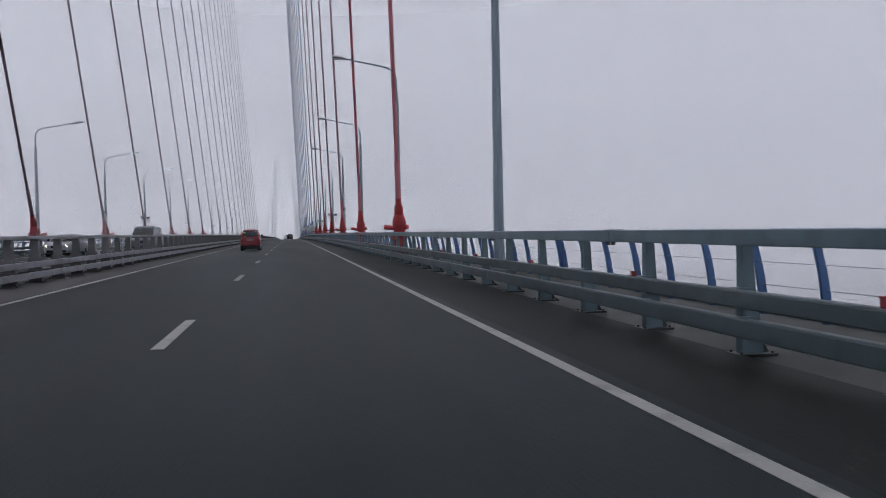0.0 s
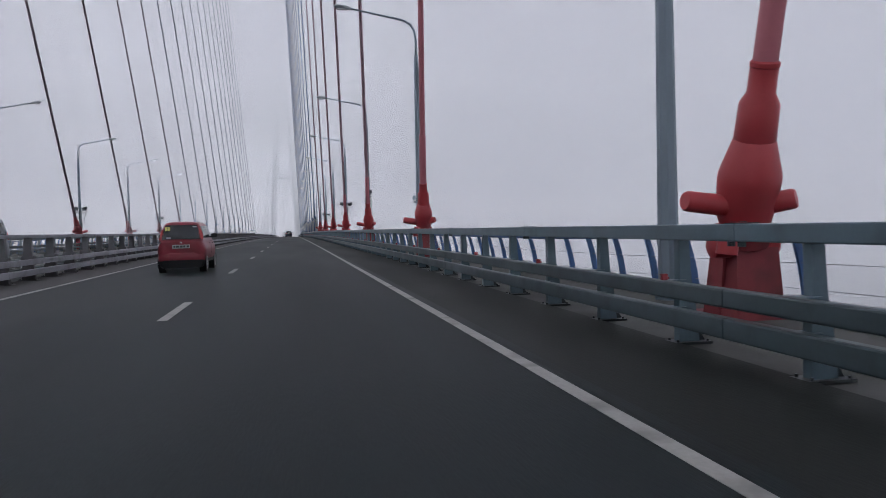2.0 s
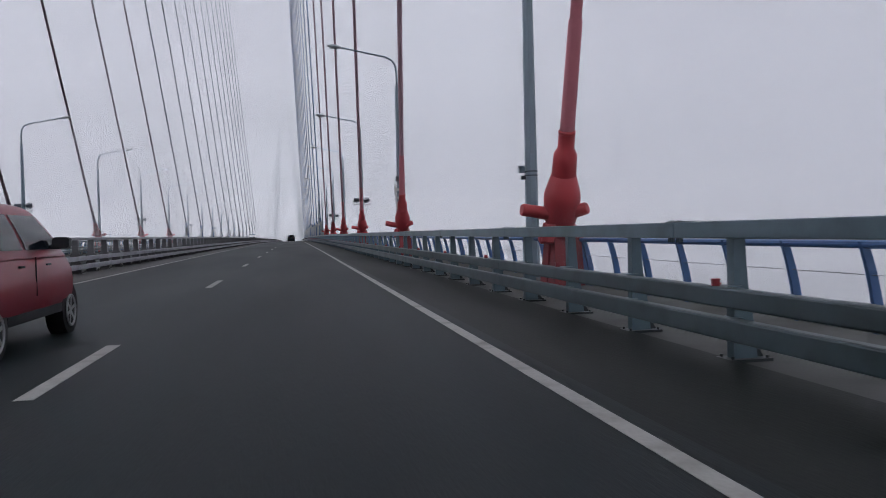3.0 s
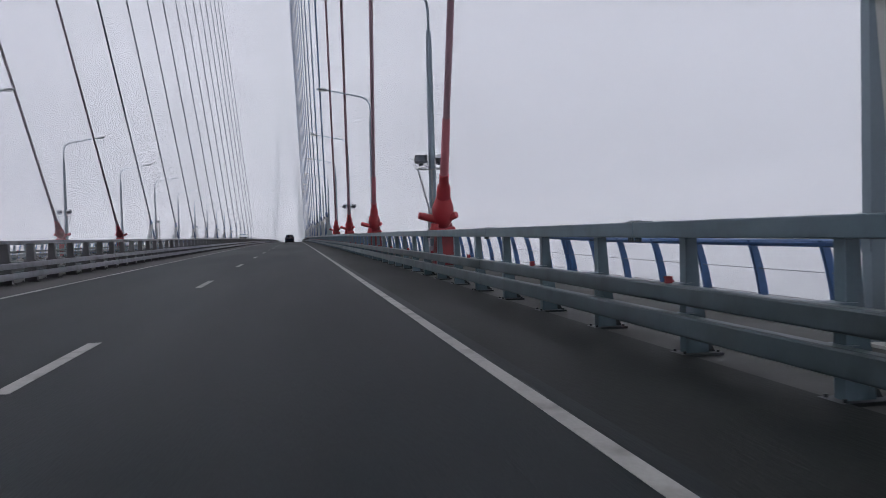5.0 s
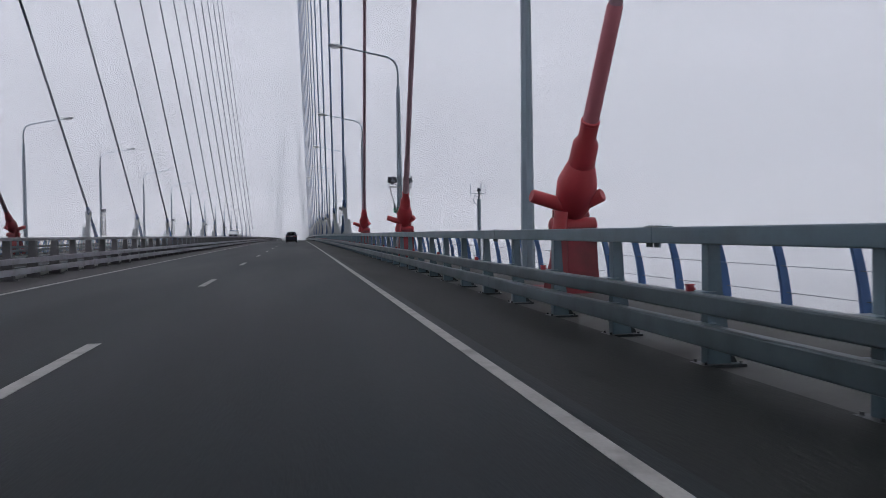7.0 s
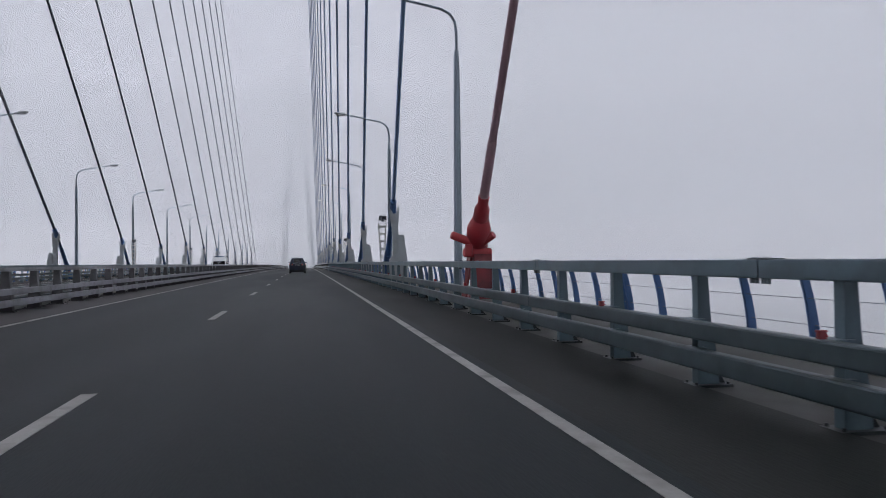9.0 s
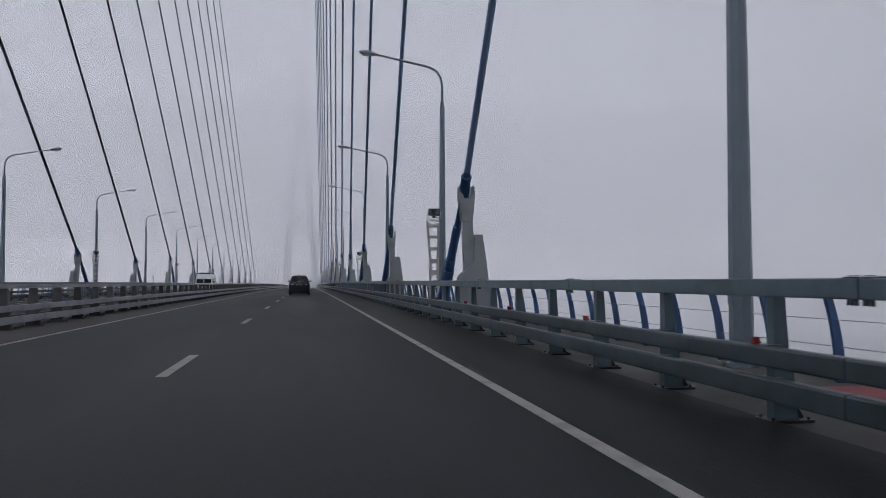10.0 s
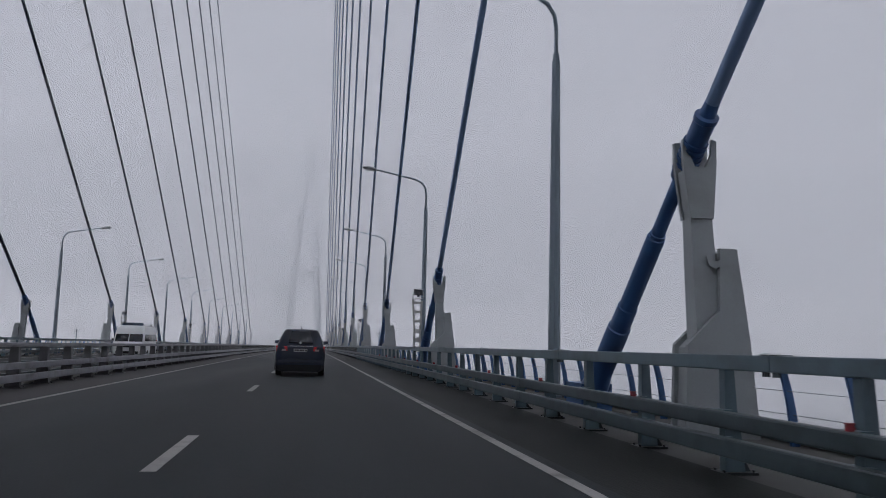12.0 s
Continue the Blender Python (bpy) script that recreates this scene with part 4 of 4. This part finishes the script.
def vehicle(name, label, category, L, W, Ht, belt, low, base, top, hood, paint, r_wheel, axles, bars=False, rows=2, lit=False, tail="", glass_top=1.0, tuck=0.0):
    """A car with its rear at y=0 and its front at y=L. base and top: (rear y, front y, half width) of the window line and of the roof; hood: height of the bonnet's front."""
    car = thing(name, label, category)
    hw = W / 2
    yf = base[1]

    def line(y):
        return belt if y < yf else belt + (hood - belt) * ((y - yf) / (L - yf)) ** 1.5

    # lower body: rounded ends, bulging flanks
    st = [(0.0, 0.72, 0.16, 0.06), (0.02, 0.86, 0.08, 0.03), (0.07, 0.93, 0.04, 0.01), (0.18, 0.975, 0.015, 0.0), (0.5, 1.0, 0.0, 0.0), (L * 0.5, 1.0, 0.0, 0.0), (yf, 0.99, 0.0, 0.0), (L - 0.6, 0.97, 0.0, 0.0), (L - 0.25, 0.91, 0.02, 0.01), (L - 0.08, 0.81, 0.07, 0.04), (L, 0.64, 0.15, 0.10)]
    rings = []
    for y, k, up, down in st:
        w, z0, z1 = hw * k, low + up, line(y) - down
        h = z1 - z0
        half = [(w * 0.78, z0), (w * 0.90, z0 + 0.02), (w * 0.955, z0 + 0.12 * h), (w * 0.99, z0 + 0.32 * h), (w, z0 + 0.52 * h), (w * (0.992 - 0.15 * tuck), z0 + 0.70 * h), (w * (0.965 - 0.6 * tuck), z0 + 0.88 * h), (w * (0.93 - 0.85 * tuck), z0 + 0.96 * h), (w * (0.88 - tuck), z1)]
        rings.append([(x, y, z) for x, z in half] + [(-x, y, z) for x, z in reversed(half)])
    part("body", Shape().loft(rings), paint, car, smooth=50)
    ty0, ty1, tw = top
    by0, by1, bw = base
    crown = 0.075 if tail else 0.10 + 0.06 * (Ht > 1.9)
    zt = Ht - crown
    f = (zt - belt) / (Ht - 0.3 * crown - belt)
    ym0, ym1, wm = by0 + (ty0 - by0) * f, by1 + (ty1 - by1) * f, bw + (tw - bw) * f

    def at(z):
        """Rear y, front y and half width of the cabin at height z."""
        u = (z - belt) / (zt - belt)
        bulge = 0.03 * math.sin(math.pi * min(max(u, 0), 1))
        return by0 + (ym0 - by0) * u - bulge, by1 + (ym1 - by1) * u + bulge, bw + (wm - bw) * u + bulge * 0.6

    g = []
    for z in (belt - 0.04, belt + 0.03, belt + 0.25 * (zt - belt), belt + 0.5 * (zt - belt), belt + 0.75 * (zt - belt), zt):
        y0, y1, w = at(z)
        g.append(rounded_rect(w, y0, y1, z, 0.12, 6))
    g.append(rounded_rect(tw - 0.02, ty0 + 0.02, ty1 - 0.02, Ht - 0.48 * crown, 0.16, 6))
    g.append(rounded_rect(tw - 0.11, ty0 + 0.14, ty1 - 0.18, Ht - 0.15 * crown, 0.20, 6))
    g.append(rounded_rect(tw - 0.28, ty0 + 0.40, ty1 - 0.45, Ht, 0.18, 6))
    part("cabin", Shape().loft(g), paint, car, smooth=50)
    z0, z1 = belt + 0.02, belt + (zt - belt) * 0.97
    zs = [z0 + (z1 - z0) * i / 4 for i in range(5)]

    def curved_pane(nm, rows_of_points, out):
        """A thin pane over a grid of points, set proud by the offset out."""
        a = [[Vector(p) + Vector(out) * 0.010 for p in r] for r in rows_of_points]
        b = [[Vector(p) - Vector(out) * 0.02 for p in r] for r in rows_of_points]
        n, m = len(a), len(a[0])
        v = [p for r in a for p in r] + [p for r in b for p in r]
        o = n * m
        fs = [(i * m + j, i * m + j + 1, (i + 1) * m + j + 1, (i + 1) * m + j) for i in range(n - 1) for j in range(m - 1)]
        fs += [tuple(reversed([q + o for q in t])) for t in fs]
        rim = [j for j in range(m)] + [i * m + m - 1 for i in range(1, n)] + [(n - 1) * m + j for j in range(m - 2, -1, -1)] + [i * m for i in range(n - 2, 0, -1)]
        fs += [(rim[q], rim[(q + 1) % len(rim)], rim[(q + 1) % len(rim)] + o, rim[q] + o) for q in range(len(rim))]
        return part(nm, Shape().add(v, fs), glass_mat, car, smooth=40)

    wide = 0.93 if tail == "suv" else 0.88
    span = [wide * u for u in (-1.0, -0.95, -0.5, 0.0, 0.5, 0.95, 1.0)]
    curved_pane("rear_window", [[(x * at(z)[2], at(z)[0] + (0.10 * max(0.0, abs(x) - 0.82) / 0.11 if tail == "suv" else 0.0), z) for x in span] for z in (zs if tail != "suv" else [q + 0.07 * (1 - i / 4) for i, q in enumerate(zs)])], (0, -1, 0.15))
    zw = [z0 + (z1 - z0) * glass_top * i / 4 for i in range(5)]
    curved_pane("windscreen", [[(x * at(z)[2], at(z)[1], z) for x in span] for z in zw], (0, 1, 0.3))
    for sx in (-1, 1):
        for i in range(rows):
            u0, u1 = (i + 0.04) / rows, (i + 0.96) / rows
            grid = []
            for z in [z0 + 0.03 + (z1 - z0 - 0.06) * glass_top * q / 3 for q in range(4)]:
                y0, y1, w = at(z)
                a, b = y0 + 0.16, y1 - 0.14
                grid.append([(sx * w, a + (b - a) * u, z) for u in (u0, (u0 + u1) / 2, u1)])
            curved_pane("side_window", grid, (sx, 0, 0.1))
        y = by1 - 0.55
        mir = part("mirror", Shape().loft([[(sx * (bw + 0.12) + a * 0.095, y + yy, belt + 0.12 + b * 0.065) for a, b in ((-1, -0.7), (-0.7, -1), (0.7, -1), (1, -0.6), (1, 0.6), (0.7, 1), (-0.7, 1), (-1, 0.7))] for yy in (-0.06, -0.02, 0.05)]), trim_black if tail != "suv" else paint, car)
        part("mirror_arm", Shape().box(sx * (bw + 0.02), y, belt + 0.07, 0.16, 0.06, 0.05), trim_black, mir)
        part("sill", Shape().box(sx * (hw * 0.90), (axles[0] + axles[1]) / 2, low + 0.02, 0.08, axles[1] - axles[0] - 2.4 * r_wheel, 0.10), trim_black, car)
        part("door_seam", Shape().box(sx * (hw * 0.995), by0 + (by1 - by0) * 0.52, (low + belt) / 2 + 0.1, 0.012, 0.012, (belt - low) * 0.62), trim_black, car)
        for q in ((0.36, 0.66) if rows > 1 else (0.6,)):
            part("door_handle", Shape().box(sx * (hw * 0.995 + 0.008), by0 + (by1 - by0) * q, belt - 0.12, 0.022, 0.13, 0.022), trim_black, car)
        for y in axles:
            part("wheel_arch", Shape().axis_tube((sx * (hw * 0.955 - 0.10) - 0.10, y, r_wheel + 0.03), (1, 0, 0), [(0, r_wheel + 0.045), (0.20, r_wheel + 0.045)], 28), trim_black, car)
            wheel(car, sx * (hw * 0.955 - 0.095), y, r_wheel, 0.20, sx)
    part("underbody", Shape().box(0, L / 2, low + 0.03, W * 0.80, L * 0.9, 0.18), trim_black, car)
    part("rear_bumper", Shape().loft([[(x * hw * k, y + 0.9 * (1 - k), z) for x, y in ((-0.965, 0.30), (-0.94, 0.10), (-0.84, 0.005), (-0.5, -0.025), (0.5, -0.025), (0.84, 0.005), (0.94, 0.10), (0.965, 0.30))] for z, k in ((low, 0.985), (low + 0.05, 1.0), (low + 0.14, 1.0), (low + 0.22, 0.992), (low + 0.30, 0.965), (low + 0.36, 0.92))]), paint, car, smooth=60)
    part("rear_valance", Shape().loft([[(x * hw * k, y + 0.012, z) for x, y in ((-0.95, 0.34), (-0.93, 0.10), (-0.83, 0.0), (-0.5, -0.045), (0.5, -0.045), (0.83, -0.01), (0.93, 0.10), (0.95, 0.34))] for k, z in ((0.84, low - 0.19), (0.96, low - 0.13), (1.005, low - 0.02), (1.012, low + 0.055))]), trim_black, car, "black lower bumper")
    py, pz = (-0.03, low + 0.59) if tail == "suv" else (-0.03, belt - 0.20)
    pl = part("number_plate", Shape().box(0, py, pz, 0.50, 0.05, 0.112), plate_white, car)
    for x, wd in ((-0.19, 0.05), (-0.10, 0.10), (0.01, 0.08), (0.10, 0.06), (0.20, 0.07)):
        part("plate_bar", Shape().box(x, py - 0.027, pz, wd, 0.004, 0.06), plate_bar, pl)
    for sx in (-1, 1):
        if tail == "suv":
            zc = low + 0.63
            tl = part("tail_lamp", Shape().loft([[(sx * x, y, z) for x, y, z in ((hw * 0.50, yy, zc - 0.06), (hw * 0.93, yy + 0.10, zc - 0.10), (hw * 0.95, yy + 0.14, zc + 0.12), (hw * 0.52, yy, zc + 0.10))] for yy in (-0.025, 0.10)]), tail_red, car)
            part("reversing_lamp", Shape().box(sx * hw * 0.64, -0.026, zc - 0.035, 0.16, 0.02, 0.07), tail_clear, tl)
        else:
            rg = []
            for z, inn in ((belt + 0.02, 0.02), (belt + 0.08, 0.07), (belt + 0.18, 0.085), (belt + 0.26, 0.05), (belt + 0.32, 0.02)):
                y0, y1, w = at(z)
                rg.append([(sx * (w - inn - 0.02), y0 - 0.012, z), (sx * (w - 0.03), y0 + 0.012, z), (sx * (w + 0.008), y0 + 0.06, z), (sx * (w - 0.02), y0 + 0.16, z), (sx * (w - inn), y0 + 0.12, z)])
            part("tail_lamp", Shape().loft(rg), tail_dark, car)
        hl = part("headlight", Shape().loft([[(sx * x, y, z) for x, y, z in ((hw * 0.45, L - 0.05 + dy, hood - 0.20), (hw * 0.82, L - 0.14 + dy, hood - 0.18), (hw * 0.84, L - 0.16 + dy, hood - 0.04), (hw * 0.5, L - 0.07 + dy, hood - 0.05))] for dy in (-0.1, 0.02)]), lens, car)
        if lit:
            part("bulb", Shape().axis_tube((sx * hw * 0.64, L - 0.09, hood - 0.12), (0, 1, 0), [(0, 0.075), (0.05, 0.07)], 14), head_glow, hl)
    part("grille", Shape().box(0, L + 0.0, hood - 0.16, W * 0.36, 0.05, 0.16), trim_black, car)
    part("front_bumper", Shape().box(0, L - 0.04, low + 0.14, W * 0.66, 0.12, 0.16), trim_black, car)
    if bars:
        for sx in (-1, 1):
            part("roof_rail", Shape().tube([(sx * (tw - 0.10), ty0 + 0.12, Ht - 0.05), (sx * (tw - 0.10), ty0 + 0.30, Ht + 0.028), (sx * (tw - 0.10), ty1 - 0.45, Ht + 0.028), (sx * (tw - 0.10), ty1 - 0.32, Ht - 0.05)], 0.022, 8), chrome, car)
    return car


red_car = vehicle("small_red_car", "small red five-door hatchback driving in the other lane", "car", 3.40, 1.47, 1.57, 1.00, 0.33, (0.03, 2.95, 0.645), (0.26, 2.10, 0.50), 0.80, car_red, 0.28, (0.42, 2.88), rows=2, tuck=0.09)
part("rear_wiper", Shape().tube([(0.0, 0.0, 1.03), (0.24, 0.024, 1.09)], 0.008, 6), trim_black, red_car)


def lean(degrees):
    return Matrix.Rotation(radians(-degrees), 3, "X")


st = part("sticker", Shape().box(-0.40, 0.125, 1.34, 0.15, 0.010, 0.13, lean(27)), yellow, red_car, "yellow square sticker with a black exclamation mark")
part("mark", Shape().box(-0.40, 0.128, 1.36, 0.024, 0.010, 0.055, lean(27)).box(-0.40, 0.102, 1.31, 0.026, 0.010, 0.022, lean(27)), plate_bar, st)
part("sticker", Shape().box(0.40, 0.158, 1.40, 0.14, 0.010, 0.04, lean(30)), plate_white, red_car, "small white sticker")
part("sticker", Shape().box(-0.36, 0.028, 1.07, 0.14, 0.010, 0.035, lean(12)), plate_white, red_car, "small white sticker")
part("badge", Shape().loft([[(x, yy, z) for x, z in ((-0.045, 0.90), (0.045, 0.90), (0.0, 0.965))] for yy in (-0.012, 0.04)]), chrome, red_car)
red_car.matrix_world = pose(-2.96, 58.75, deck(59), 0, 0, 0)

suv = vehicle("dark_suv", "dark navy sport utility car with silver roof rails", "car", 4.66, 1.88, 1.73, 1.10, 0.34, (0.05, 3.45, 0.85), (0.36, 2.60, 0.60), 0.98, car_dark, 0.36, (0.92, 3.66), bars=True, rows=3, tail="suv")
for z in (0.60, 0.48):
    part("bumper_seam", Shape().box(0, -0.047, z, 1.30, 0.012, 0.010), trim_black, suv)
part("chrome_strip", Shape().box(0, -0.03, 1.085, 0.92, 0.03, 0.025), chrome, suv)
part("badge", Shape().axis_tube((0, -0.03, 1.20), (0, 1, 0), [(0, 0.055), (0.03, 0.06)], 16), chrome, suv)
part("rear_wiper", Shape().tube([(-0.05, 0.03, 1.22), (-0.42, 0.07, 1.25)], 0.014, 6), trim_black, suv)
part("antenna", Shape().tube([(0, 0.65, 1.72), (0, 0.58, 1.82)], [0.03, 0.01], 8), trim_black, suv)
suv.matrix_world = pose(-0.36, 248.8, deck(247), 0, 0, 0)

van = vehicle("white_van", "white high-roofed van with a roof light bar, oncoming", "van", 4.40, 1.94, 2.10, 1.08, 0.30, (0.04, 4.05, 0.91), (0.10, 3.62, 0.80), 0.98, car_white, 0.36, (0.85, 3.15), rows=3, glass_top=0.56)
part("roof_light_bar", Shape().loft([[(x * s, 3.1 + yy, z) for x, yy in ((-0.62, -0.14), (0.62, -0.14), (0.62, 0.14), (-0.62, 0.14))] for z, s in ((2.095, 1.0), (2.21, 1.0), (2.26, 0.92))]), mat("light_bar", (0.05, 0.08, 0.12), 0.3, bump=0.0), van, "dark roof light bar")
part("windscreen_bar", Shape().tube([(0, 4.10, 1.10), (0, 3.90, 1.62)], 0.025, 6), car_white, van)
part("beacon", Shape().tube([(-0.66, 0.9, 2.06), (-0.66, 0.9, 2.22)], [0.06, 0.05], 10), plate_bar, van, "small dark beacon")
van.matrix_world = pose(-10.95, 273.7, deck(273), 0, 0, 180)

sedan = vehicle("silver_car", "grey saloon car with lit headlights, oncoming", "car", 4.5, 1.75, 1.46, 0.94, 0.20, (0.55, 3.35, 0.78), (1.15, 2.55, 0.62), 0.78, car_grey, 0.31, (0.9, 3.55), rows=2, lit=True)
sedan.matrix_world = pose(-14.6, 57.5, deck(57), 0, 0, 180)
minivan = vehicle("grey_minivan", "dark grey minivan seen over the median rail", "van", 4.7, 1.85, 1.98, 1.10, 0.24, (0.04, 4.2, 0.85), (0.20, 3.1, 0.72), 0.95, car_slate, 0.33, (0.9, 3.75), rows=3)
minivan.matrix_world = pose(-11.0, 66.0, deck(66), 0, 0, 180)

truck = thing("lorry", "distant pale lorry with a box body, fading in fog", "lorry", at=(-3.1, 470.0, deck(470)))
part("cargo_box", Shape().box(0, 3.2, 2.25, 2.4, 6.2, 2.3), car_white, truck)
part("cab", Shape().loft([[(x * 1.15, 6.9 + yy, z) for x, yy in ((-1, -0.4), (1, -0.4), (1, f), (-1, f))] for z, f in ((0.6, 1.5), (1.7, 1.5), (2.7, 1.1))]), car_white, truck)
part("chassis", Shape().box(0, 4.0, 0.8, 0.9, 8.0, 0.3), trim_black, truck)
for sx in (-1, 1):
    for y in (1.4, 2.6, 7.3):
        wheel(truck, sx * 1.0, y, 0.5, 0.3, sx)
    part("tail_lamp", Shape().box(sx * 0.9, 0.05, 0.9, 0.3, 0.06, 0.14), tail_red, truck)
